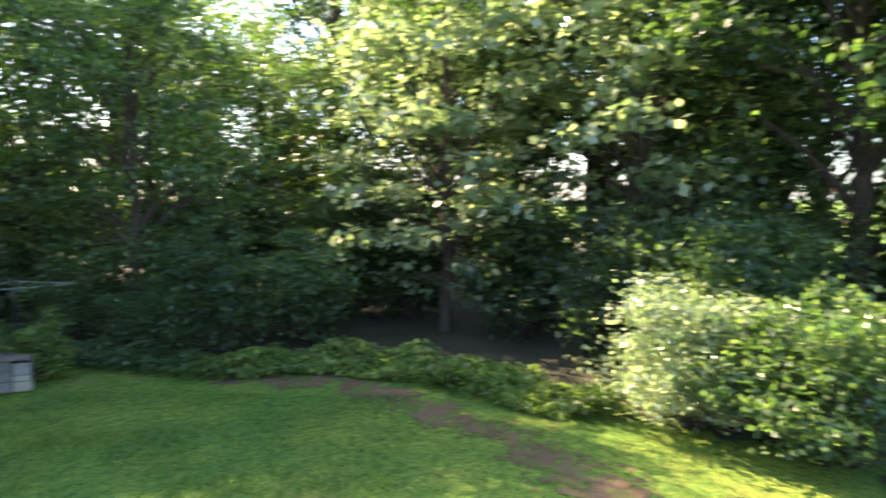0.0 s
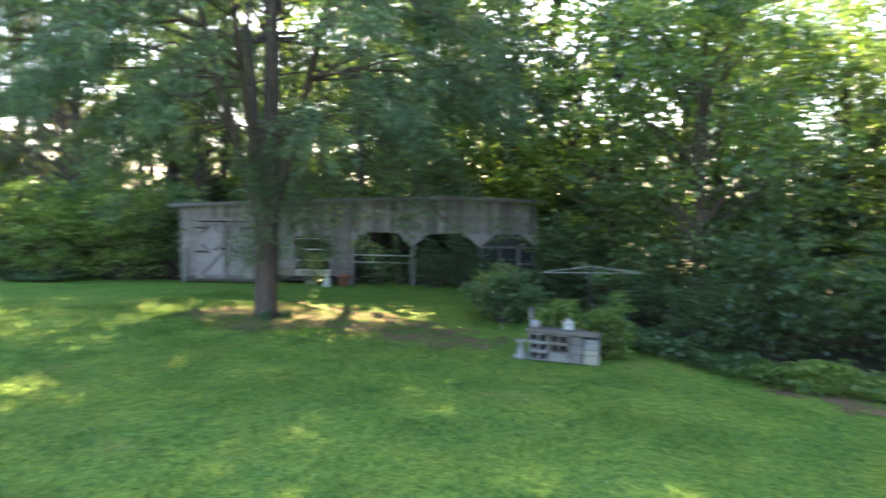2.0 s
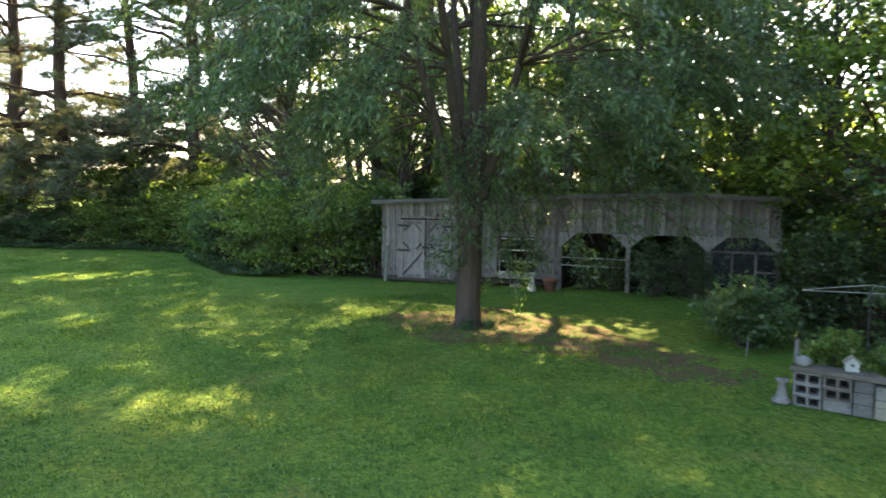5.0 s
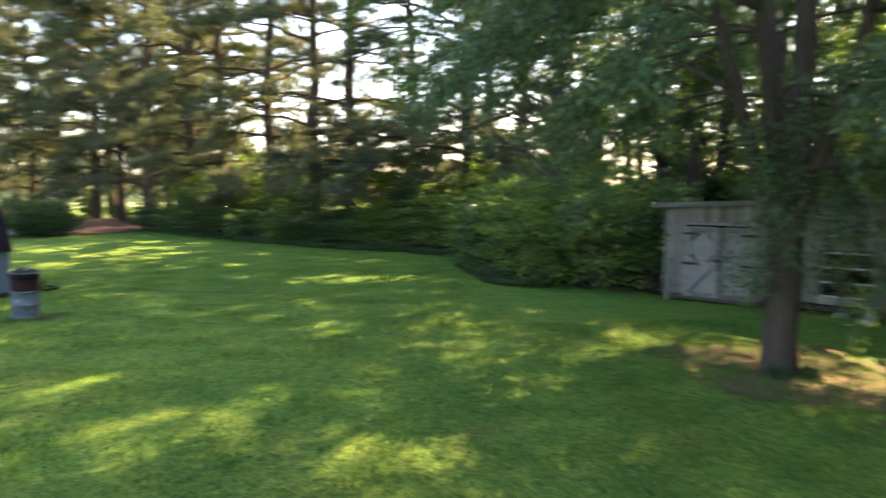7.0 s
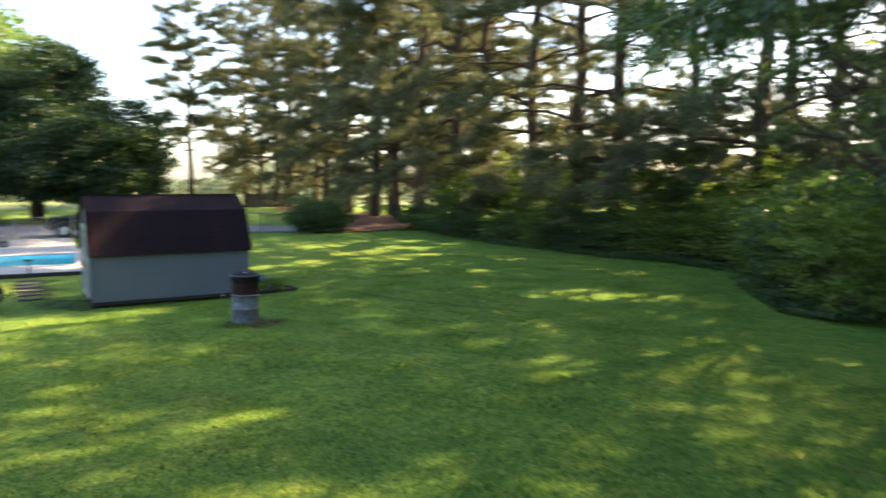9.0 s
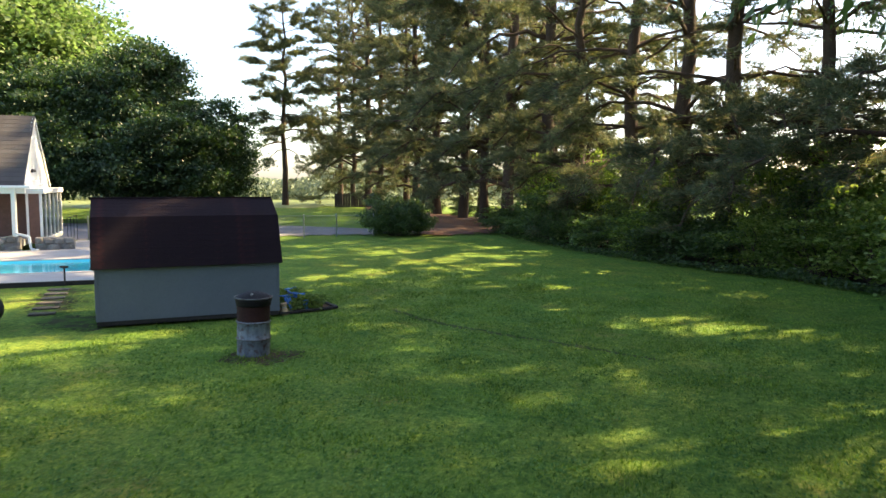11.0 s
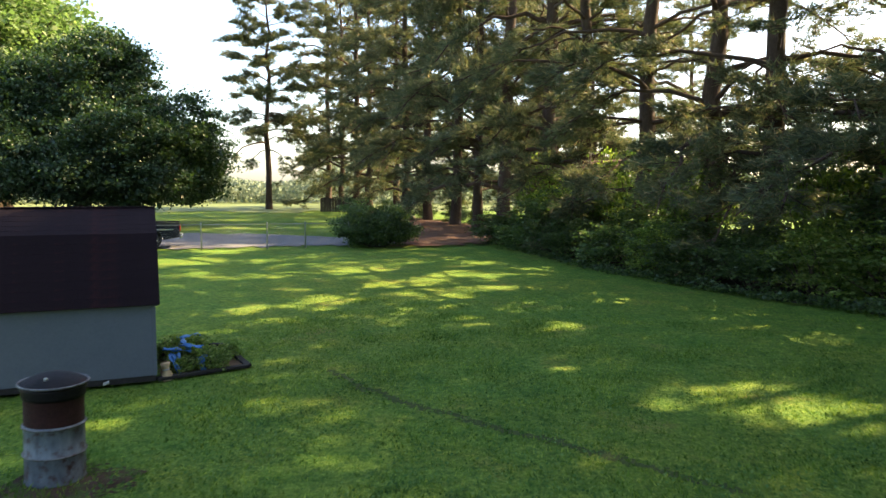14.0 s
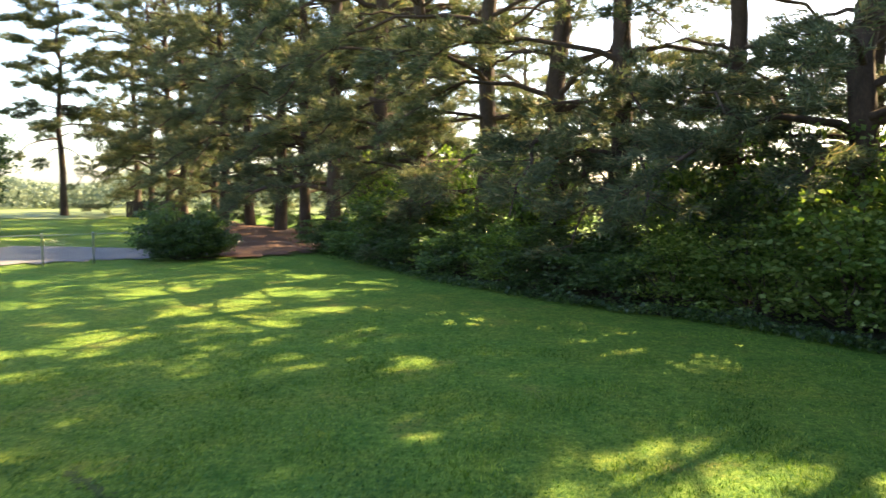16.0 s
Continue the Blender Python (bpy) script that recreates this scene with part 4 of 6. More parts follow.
# Same kind of bush in the darker leaf copy for shade.
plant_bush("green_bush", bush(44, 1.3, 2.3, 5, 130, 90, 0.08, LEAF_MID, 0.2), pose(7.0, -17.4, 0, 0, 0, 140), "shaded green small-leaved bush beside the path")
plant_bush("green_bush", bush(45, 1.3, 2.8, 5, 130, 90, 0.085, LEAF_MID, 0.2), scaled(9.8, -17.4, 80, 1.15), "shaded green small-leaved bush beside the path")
plant_bush("barn_shrub", bush(43, 0.95, 1.35, 5, 90, 70, 0.09, LEAF_MID, 0.16), pose(11.6, -2.4, 0), "rounded green shrub in front of the barn bay")


def ground_cover(seed, line, width, count, leaf, height):
    rng = rng_of(seed)
    pts = np.array(line, float)
    t = rng.random(count) * (len(pts) - 1)
    i = t.astype(int)
    p = pts[i] + (pts[np.minimum(i + 1, len(pts) - 1)] - pts[i]) * (t - i)[:, None]
    p = p + np.clip(rng.normal(0, width / 2, p.shape), -width * 0.6, width * 0.6)
    lift = np.array([max(0.1, 0.6 + noise.noise((x * 1.1, y * 1.1, 7.0))) for x, y in p])
    v, f = leaf_quads(rng, np.column_stack([p, rng.random(count) ** 0.7 * height * lift + 0.02]), leaf, 0.42, 0.8)
    return quick_mesh("ground_cover", v, f)


tagged(part("ground_cover", ground_cover(71, [(10.6, -8.6), (11.3, -10.6), (10.6, -12.6), (9.4, -14.0), (8.6, -15.0)], 0.75, 9000, 0.1, 0.45), LEAF_LIGHT), "low bright green weeds beside the dirt path", "weeds", kind="stuff")
tagged(part("edge_weeds", ground_cover(73, [(10.9, -8.2), (11.3, -6.8), (11.9, -5.2), (12.7, -3.6), (13.8, -2.0)], 0.8, 9000, 0.08, 0.5), LEAF_MID), "low leafy weeds at the edge of the wood", "weeds", kind="stuff")
tagged(part("hedge_weeds", ground_cover(72, [(6.6, 11.4), (5.3, 12.6), (5.0, 16.6), (5.6, 20), (3.0, 22.8), (-0.8, 25.4), (-5, 29.2), (-10.2, 36.4)], 0.5, 12000, 0.09, 0.35), LEAF_DARK), "low weeds along the foot of the hedgerow", "weeds", kind="stuff")

# maple by the drive, brighter trees behind it, and the far wood
def lobed_tree(seed, lobes, trunk_r, height, leaf, spread, per, bark, leaf_mat):
    """A broad tree whose crown is several uneven lobes carried by big limbs."""
    rng = rng_of(seed)
    z = np.linspace(-0.2, height * 0.75, 9)
    paths = [(np.stack([rng.normal(0, 0.05, 9), rng.normal(0, 0.05, 9), z], 1), trunk_r * np.linspace(1.15, 0.25, 9))]
    pts = []
    for cx, cy, cz, rr, rz, k in lobes:
        c, p = clumps(rng, k, per, (cx, cy, cz), (rr, rr, rz), spread, 0.5)
        pts.append(p)
        paths.append((limb_path(rng, (0, 0, min(cz * 0.5, height * 0.5)), (cx, cy, cz), 7, 0.08), np.linspace(trunk_r * 0.4, 0.06, 7)))
        for target in c[:: max(1, k // 10)]:
            paths.append((limb_path(rng, (cx * 0.6, cy * 0.6, cz * 0.85), target, 5, 0.1), np.linspace(0.09, 0.02, 5)))
    tv, tf = tubes(paths, 7)
    lv, lf = leaf_quads(rng, np.concatenate(pts), leaf, 0.45, 0.45)
    return quick_mesh("trunk", tv, tf, True), quick_mesh("crown", lv, lf), bark, leaf_mat


# local x runs across the drive
MAPLE = lobed_tree(81, [(0.0, 0.5, 8.6, 5.2, 4.6, 190), (-5.2, 0.0, 7.6, 4.8, 4.0, 150), (4.6, -1.0, 6.2, 4.4, 3.4, 140), (6.6, 1.0, 4.8, 3.3, 2.3, 90), (1.5, -4.0, 5.6, 4.4, 3.2, 130), (-3.5, -3.6, 5.0, 4.4, 3.0, 120), (1.8, 1.0, 11.2, 3.0, 2.4, 60), (6.8, -0.6, 3.2, 2.6, 1.7, 60), (3.2, -4.6, 3.2, 3.2, 1.8, 80), (-1.5, -6.0, 3.6, 3.2, 2.0, 80), (-6.0, -3.5, 3.6, 3.2, 2.0, 80), (-7.6, 1.5, 5.4, 3.4, 3.0, 80)], 0.5, 13.0, 0.19, 0.5, 190, BARK, LEAF_MAPLE)
plant_tree("maple_tree", MAPLE, pose(-41.6, 39.2, 0, 0, 0, 47), "broad dark green maple with low spreading crown")
FARTREE = broadleaf(82, 20, 0.5, 7.0, 2.0, 200, 130, 0.34, 0.9, BARK, LEAF_HAZY_PALE)
for k, (x, y, f) in enumerate([(-63, 49, 1.3), (-70, 50, 1.3), (-57, 44, 1.1), (-60, 38, 1.15)]):
    plant_tree("tall_tree", FARTREE, scaled(x, y, 70 * k, f), "tall yellow-green tree beyond the house, haze and sun in its pale colour", "tree", "trees beyond the house")


def far_wood(seed=91):
    rng = rng_of(seed)
    a = np.radians(rng.uniform(75, 185, 70000))
    wave = np.array([noise.noise((math.cos(t) * 9, math.sin(t) * 9, 2.0)) for t in a])
    r = rng.uniform(112, 135, len(a))
    z = rng.random(len(a)) ** 0.7 * (5.0 + 3.5 * wave)
    v, f = leaf_quads(rng, np.stack([r * np.cos(a), r * np.sin(a), z], 1), 0.5, 0.5, 0.1)
    return quick_mesh("far_wood", v, f)


tagged(part("far_wood", far_wood(), LEAF_HAZE), "distant line of green trees with haze put into its pale colour", "far trees", kind="stuff")


# ---- old barn ----
def barn():
    b = thing("barn", pose(9.2, 9.0, 0, 0, 0, math.degrees(math.atan2(-5.3, 5.1))), "weathered grey board barn with open bays and double doors", "barn")
    rng = rng_of(101)

    def top(s):
        return 2.42 + 0.045 * s if s < 8.2 else 2.79 - 0.03 * (s - 8.2)

    # front boards: full height by the doors and window, hanging apron over the bays
    s = 0.0
    while s < 11.28:
        w = min(0.19, 11.3 - s)
        m = s + w / 2
        proud = rng.uniform(-0.006, 0.006)
        spans = [((0.16 if m < 2.4 else 0.24) + rng.uniform(-0.03, 0.03), top(m))]
        if 0.5 < m < 2.3:
            spans = [(1.99, top(m))]
        elif 3.68 < m < 4.76:
            spans = [(0.24, 0.42), (1.5, top(m))]
        elif m > 5.46:
            spans = [(1.66 + rng.uniform(-0.02, 0.02), top(m))]
        for z0, z1 in spans:
            slab("board", b, s + 0.006, s + w - 0.006, -0.03 + proud, 0.0 + proud, round(z0, 2), round(z1, 2), BARNWOOD, 0.004)
        s += w
    # shaped brackets under the apron
    for c, left, right in ((5.46, 0, 1), (7.38, 1, 1), (9.5, 1, 1), (11.3, 1, 0)):
        out = [(c - 0.47 * left - 0.03, 1.67), (c - 0.035, 1.27), (c + 0.035, 1.27), (c + 0.47 * right + 0.03, 1.67)]
        part("bracket", prism(out, 0.03), DOORWOOD, b, m=pose(0, -0.036, 0))
        slab("post", b, c - 0.06, c + 0.06, 0.004, 0.12, -0.15, 1.95, BARNWOOD, 0.008)
    # corner boards, side and back walls, ceiling joists
    slab("corner_board", b, -0.06, 0.05, -0.045, -0.015, 0.1, 2.45, BARNWOOD)
    slab("sill_beam", b, 0.0, 2.36, -0.02, 0.12, 0.03, 0.15, DARKWOOD)
    # Near-black strip stands in for the shaded gap under the raised boards.
    slab("sill_beam", b, 2.37, 5.5, 0.03, 0.14, 0.08, 0.2, SKID)
    for x in (2.5, 4.0, 5.2):
        slab("footing_block", b, x, x + 0.3, 0.0, 0.16, -0.1, 0.075, CONCRETE)
    for k in range(22):
        slab("side_board", b, 0.0, 0.03, 0.01 + 0.19 * k, 0.195 + 0.19 * k, 0.1, 2.42, BARNWOOD, 0.004)
        # Barn interior down to the floor: its shade is put into darker wood.
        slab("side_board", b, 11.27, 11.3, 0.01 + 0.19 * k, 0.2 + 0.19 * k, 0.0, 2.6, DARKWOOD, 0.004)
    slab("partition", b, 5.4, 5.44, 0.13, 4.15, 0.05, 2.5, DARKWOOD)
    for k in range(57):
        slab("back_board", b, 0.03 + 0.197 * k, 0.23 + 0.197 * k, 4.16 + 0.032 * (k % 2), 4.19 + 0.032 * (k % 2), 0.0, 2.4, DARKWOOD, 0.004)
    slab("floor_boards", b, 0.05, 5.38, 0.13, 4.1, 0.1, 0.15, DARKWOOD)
    # roof in two runs, with fascia
    for x0, x1 in ((-0.3, 8.2), (8.2, 11.6)):
        z0, z1 = top(max(0, x0)) + 0.03, top(x1) + 0.03
        me = quick_mesh("roof", [(x, y, z + dz - 0.05 * (y + 0.3) / 4.7) for x, z in ((x0, z0), (x1, z1)) for y in (-0.32, 4.4) for dz in (0, 0.05)],
                        [(0, 1, 3, 2), (4, 6, 7, 5), (0, 4, 5, 1), (2, 3, 7, 6), (1, 5, 7, 3), (0, 2, 6, 4)])
        r = part("roof", me, OLDROOF, b, "old grey roof sheet with rust streaks")
        beam("fascia", b, (x0, -0.335, z0 - 0.03), (x1, -0.335, z1 - 0.03), 0.025, 0.075, OLDROOF)
    # double doors with cross braces and strap hinges
    for k, x in enumerate((0.56, 1.4)):
        d = new("barn_door")
        d.parent = b
        d.matrix_basis = pose(x, -0.05, 0.12)
        for j in range(4):
            slab("plank", d, 0.203 * j + 0.002, 0.203 * j + 0.2, -0.012, 0.014, 0.0, 1.8, DOORWOOD, 0.004)
        for z in (0.06, 0.86, 1.72):
            slab("rail", d, 0.01, 0.8, -0.04, -0.014, z - 0.055, z + 0.055, BARNWOOD)
        for q in (0.06, 0.75):
            slab("stile", d, q - 0.05, q + 0.05, -0.066, -0.042, 0.02, 1.78, BARNWOOD)
        if k == 0:
            beam("brace", d, (0.08, -0.045, 0.1), (0.74, -0.045, 0.82), 0.08, 0.022, DARKWOOD, "dark diagonal brace")
        for a, c in (((0.1, 1.44), (0.32, 1.66)), ((0.71, 1.44), (0.49, 1.66)), ((0.1, 1.1), (0.28, 0.92)), ((0.71, 1.1), (0.53, 0.92))):
            beam("corner_brace", d, (a[0], -0.05, a[1]), (c[0], -0.05, c[1]), 0.1, 0.022, BARNWOOD)
        for z in (0.86, 1.62):
            h0 = -0.08 if k == 0 else 0.49
            slab("hinge", d, h0, h0 + 0.4, -0.076, -0.068, z - 0.032, z + 0.032, IRON, 0.002)
    slab("latch", b, 1.28, 1.48, -0.13, -0.118, 1.04, 1.12, IRON, 0.002)
    slab("latch_bar", b, 1.352, 1.408, -0.128, -0.119, 0.82, 1.36, IRON, 0.002)
    slab("door_frame", b, 0.46, 0.55, -0.06, -0.032, 0.1, 2.0, BARNWOOD)
    slab("door_frame", b, 2.22, 2.31, -0.06, -0.032, 0.1, 2.0, BARNWOOD)
    slab("door_frame", b, 0.46, 2.31, -0.066, -0.032, 1.96, 2.05, BARNWOOD)
    # louvred window
    for z in (0.44, 0.76, 1.1, 1.44):
        slab("window_slat", b, 3.66, 4.78, -0.055, -0.02, z - 0.022, z + 0.022, WHITE_OLD, 0.004, "pale painted slat")
    for x in (3.66, 4.74):
        slab("window_post", b, x, x + 0.05, -0.06, -0.02, 0.4, 1.52, BARNWOOD)
    # rails across the bays, and the screened bay
    for z in (0.72, 0.95):
        beam("bay_rail", b, (5.5, 0.02, z), (7.34, 0.02, z - 0.02), 0.025, 0.025, WHITE_OLD)
    slab("screen_rail", b, 9.56, 11.24, -0.01, 0.05, 1.22, 1.29, BARNWOOD)
    slab("screen_rail", b, 10.74, 11.24, -0.01, 0.05, 0.7, 0.76, BARNWOOD)
    for x in (9.58, 10.1, 10.7):
        slab("screen_post", b, x, x + 0.06, -0.012, 0.048, 0.0, 1.22, BARNWOOD)
    slab("insect_screen", b, 9.58, 11.24, 0.055, 0.06, 0.0, 1.66, SCREEN, 0)
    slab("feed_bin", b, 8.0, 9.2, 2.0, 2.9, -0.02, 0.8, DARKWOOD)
    return b


barn()
BARN = pose(9.2, 9.0, 0, 0, 0, math.degrees(math.atan2(-5.3, 5.1)))
for k, (x, y, f, h) in enumerate([(8.1, -0.3, 0.95, 0.98), (8.95, 0.0, 0.9, 1.0), (6.3, 0.5, 0.8, 0.85), (6.95, 0.4, 0.8, 0.7), (9.3, -0.5, 0.6, 0.75)]):
    plant_bush("bay_shrub", bush(141 + k % 2, 0.85, 1.75, 5, 52, 60, 0.075, LEAF_GREY if k != 3 else LEAF_MID, 0.17, 0.26), Matrix.Translation((BARN @ pose(x, y, 0)).translation) @ Matrix.Diagonal((f, f, h, 1)), "overgrown drooping shrub in the open barn bay", "shrubs in the barn bays")


def tall_grass(seed, radius, height, count):
    """A tuft of long thin blades that bend outwards."""
    rng = rng_of(seed)
    a, d = rng.uniform(0, 2 * np.pi, count), radius * rng.random(count) ** 0.7
    base = np.stack([d * np.cos(a), d * np.sin(a), np.zeros(count)], 1)
    h = height * rng.uniform(0.5, 1.1, count)
    out = np.stack([np.cos(a), np.sin(a), np.zeros(count)], 1) * (0.35 * h)[:, None] + rng.normal(0, 0.04, (count, 3)) * [1, 1, 0]
    up = np.array([0, 0, 1.0])
    wide = np.stack([-np.sin(a), np.cos(a), np.zeros(count)], 1) * 0.007
    mid = base + out * 0.35 + up * (h * 0.6)[:, None]
    tip = base + out + up * h[:, None]
    v = np.stack([base - wide, base + wide, mid + wide, mid - wide, tip], 1).reshape(-1, 3)
    i = 5 * np.arange(count)[:, None]
    f = np.concatenate([i + [0, 1, 2], i + [0, 2, 3], i + [3, 2, 4]])
    return quick_mesh("tuft_body", v, f)


for k, (x, y, r, h) in enumerate([(8.15, 1.35, 0.14, 0.2), (7.6, 1.35, 0.16, 0.28)]):
    tuft = thing("grass_tuft", pose(x, y, -0.02), "tuft of long uncut grass at the foot of the yard tree", "grass tuft", "grass tufts round the tree")
    part("tuft_body", tall_grass(151 + k, r, h * 0.85, 200), LEAF_GREY, tuft)
pole = thing("white_pole", BARN @ pose(0.12, -0.2, 0, 0, 3, 0), "short white pipe leaning by the barn corner", "pipe")
part("pipe", lathe([(0.0, 0.0), (0.045, 0.0), (0.045, 1.1), (0.05, 1.1), (0.05, 1.16), (0.0, 1.16)], 12), WHITE_OLD, pole)
pot = thing("flower_pot", BARN @ pose(5.25, -0.35, -0.02), "terracotta flower pot in front of the barn", "flower pot")
part("pot", lathe([(0.0, 0.0), (0.14, 0.0), (0.2, 0.3), (0.23, 0.3), (0.23, 0.38), (0.2, 0.38), (0.17, 0.3), (0.0, 0.28)], 20), TERRACOTTA, pot)
orn = thing("garden_ornament", BARN @ pose(4.75, -0.5, -0.02), "small white plaster garden ornament on the grass", "ornament")
part("figure", lathe([(0.0, 0.0), (0.12, 0.0), (0.13, 0.08), (0.09, 0.2), (0.06, 0.26), (0.085, 0.33), (0.06, 0.4), (0.0, 0.43)], 16), WHITE_OLD, orn)


# ---- block pile ----
def hollow_mesh():
    """A concrete block with two open cells: shell, web and back."""
    bm = bmesh.new()
    for cx, cy, cz, sx, sy, sz in ((0, 0, 0.079, 0.39, 0.19, 0.028), (0, 0, -0.079, 0.39, 0.19, 0.028), (-0.178, 0, 0, 0.034, 0.19, 0.13), (0.178, 0, 0, 0.034, 0.19, 0.13), (0, 0, 0, 0.034, 0.186, 0.13)):
        r = bmesh.ops.create_cube(bm, size=1)
        bmesh.ops.scale(bm, vec=(sx, sy, sz), verts=r["verts"])
        bmesh.ops.translate(bm, vec=(cx, cy, cz), verts=r["verts"])
    return from_bm(bm, "hollow_block")


HOLLOW = hollow_mesh()
HOLLOW.materials.append(CONCRETE)
HOLLOW_DARK = hollow_mesh()
HOLLOW_DARK.materials.append(DARKSTONE)


def hollow_block(parent, x, z, turn=0.0, me=HOLLOW):
    return part("hollow_block", me, None, parent, m=pose(x + 0.197, 0, z + 0.0935, 0, 0, turn))


pile = thing("block_pile", pose(9.05, -5.2, 0, 0, 0, math.degrees(math.atan2(-1.23, 0.51))) @ Matrix.Diagonal((0.9, 0.9, 0.86, 1)), "stack of grey concrete blocks, some hollow, under boards", "block pile")
for k in range(3):
    hollow_block(pile, 0.02 - 0.012 * k, 0.188 * k, 2.5 * k - 2)
slab("solid_block", pile, 0.43, 0.82, -0.095, 0.095, 0.0, 0.18, CONCRETE, 0.01)
hollow_block(pile, 0.43, 0.188, 1.5, HOLLOW_DARK)
hollow_block(pile, 0.42, 0.376, -2, HOLLOW_DARK)
for x0, x1, z0, z1, mt in ((0.84, 1.1, 0, 0.19, CONCRETE), (0.84, 1.1, 0.195, 0.38, CONCRETE), (0.84, 1.1, 0.385, 0.56, CONCRETE), (1.12, 1.4, 0, 0.19, CONCRETE_WARM), (1.12, 1.4, 0.195, 0.3, CONCRETE_WARM), (1.12, 1.4, 0.305, 0.52, CONCRETE)):
    slab("solid_block", pile, x0, x1, -0.1, 0.1, z0, z1, mt, 0.01)
for y0, y1, z in ((-0.12, 0.08, 0.567), (0.1, 0.3, 0.555)):
    slab("board", pile, -0.05, 1.42 - 0.3 * (y0 > 0), y0, y1, z + 0.002, z + 0.085, DARKSTONE, 0.012, "dark weathered slab")
slab("cap_block", pile, 0.6, 1.02, -0.1, 0.09, 0.655, 0.69, CONCRETE, 0.012)
# Slabs added behind the open cells put shade into the holes.
slab("back_block", pile, 0.0, 0.64, 0.12, 0.34, 0.0, 0.54, SKID, 0.012, "near-black slab added behind the blocks to darken the open cells")
slab("back_block", pile, 0.66, 1.3, 0.12, 0.34, 0.0, 0.5, SKID, 0.012, "near-black slab added behind the blocks to darken the open cells")
PILE = pile.matrix_basis.copy()
house_box = thing("birdhouse", PILE @ pose(0.78, 0.0, 0.69, 0, 0, 15), "white wooden birdhouse with a round hole", "birdhouse")
part("box", prism([(-0.09, 0), (0.09, 0), (0.09, 0.13), (0, 0.22), (-0.09, 0.13)], 0.16), WHITE_OLD, house_box, m=pose(0, -0.08, 0))
for sgn in (-1, 1):
    beam("roof_board", house_box, (0.0, 0, 0.23), (sgn * 0.125, 0, 0.115), 0.2, 0.012, CONCRETE_WARM)
part("hole", lathe([(0.0, 0.0), (0.022, 0.0), (0.022, 0.004), (0.0, 0.004)], 12), IRON, house_box, m=pose(0, -0.082, 0.1, 90, 0, 0))
stone = thing("round_stone", PILE @ pose(0.12, -0.02, 0.65), "rounded grey stone on the board", "stone")
part("stone_body", lathe([(0.0, 0.0), (0.09, 0.01), (0.125, 0.07), (0.1, 0.14), (0.04, 0.175), (0.0, 0.178)], 14), STONE, stone)
stake = thing("stake", PILE @ pose(-0.02, 0.2, 0, 2, 0, 0), "grey wooden stake behind the blocks", "stake")
slab("stake_body", stake, -0.03, 0.03, -0.03, 0.03, -0.1, 1.05, BARNWOOD)
urn = thing("pedestal", PILE @ pose(-0.16, -0.05, 0), "small weathered grey garden pedestal", "pedestal")
part("shaft", lathe([(0.0, 0.0), (0.15, 0.0), (0.15, 0.05), (0.1, 0.08), (0.07, 0.2), (0.06, 0.3), (0.075, 0.34), (0.1, 0.37), (0.1, 0.4), (0.0, 0.4)], 18), CONCRETE, urn)
for k, (x, y, f) in enumerate([(0.4, 0.85, 0.6), (1.35, 0.8, 0.58)]):
    w = PILE @ pose(x, y, 0)
    plant_bush("broadleaf_weed", bush(111 + k, 0.75, 1.75, 4, 44, 70, 0.11, LEAF_LIGHT, 0.15), Matrix.Translation(w.translation) @ Matrix.Diagonal((f, f, f * 1.15, 1)), "bright green broad-leaved weed behind the blocks", "weeds by the blocks", "weed")
peg = thing("white_stake", pose(10.9, -2.98, 0, 4, 0, 0), "thin white stake stuck in the grass by the shrub", "stake")
beam("rod", peg, (0, 0, -0.05), (0, 0, 0.34), 0.012, 0.012, WHITE_OLD)
line = thing("clothes_dryer", pose(12.1, -4.45, 0, 0, 0, -57), "white metal clothes dryer frame with thin arms", "clothes dryer")
beam("mast", line, (0, 0, -0.1), (0, 0, 1.42), 0.03, 0.03, DARKWOOD)
for a, c in (((-1.05, 0, 1.24), (1.05, 0, 1.3)), ((-1.05, 0, 1.25), (0, 0, 1.41)), ((1.05, 0, 1.31), (0, 0, 1.41)), ((-0.1, -0.95, 1.25), (0.1, 0.95, 1.29))):
    beam("arm", line, a, c, 0.01, 0.01, WHITE_OLD)


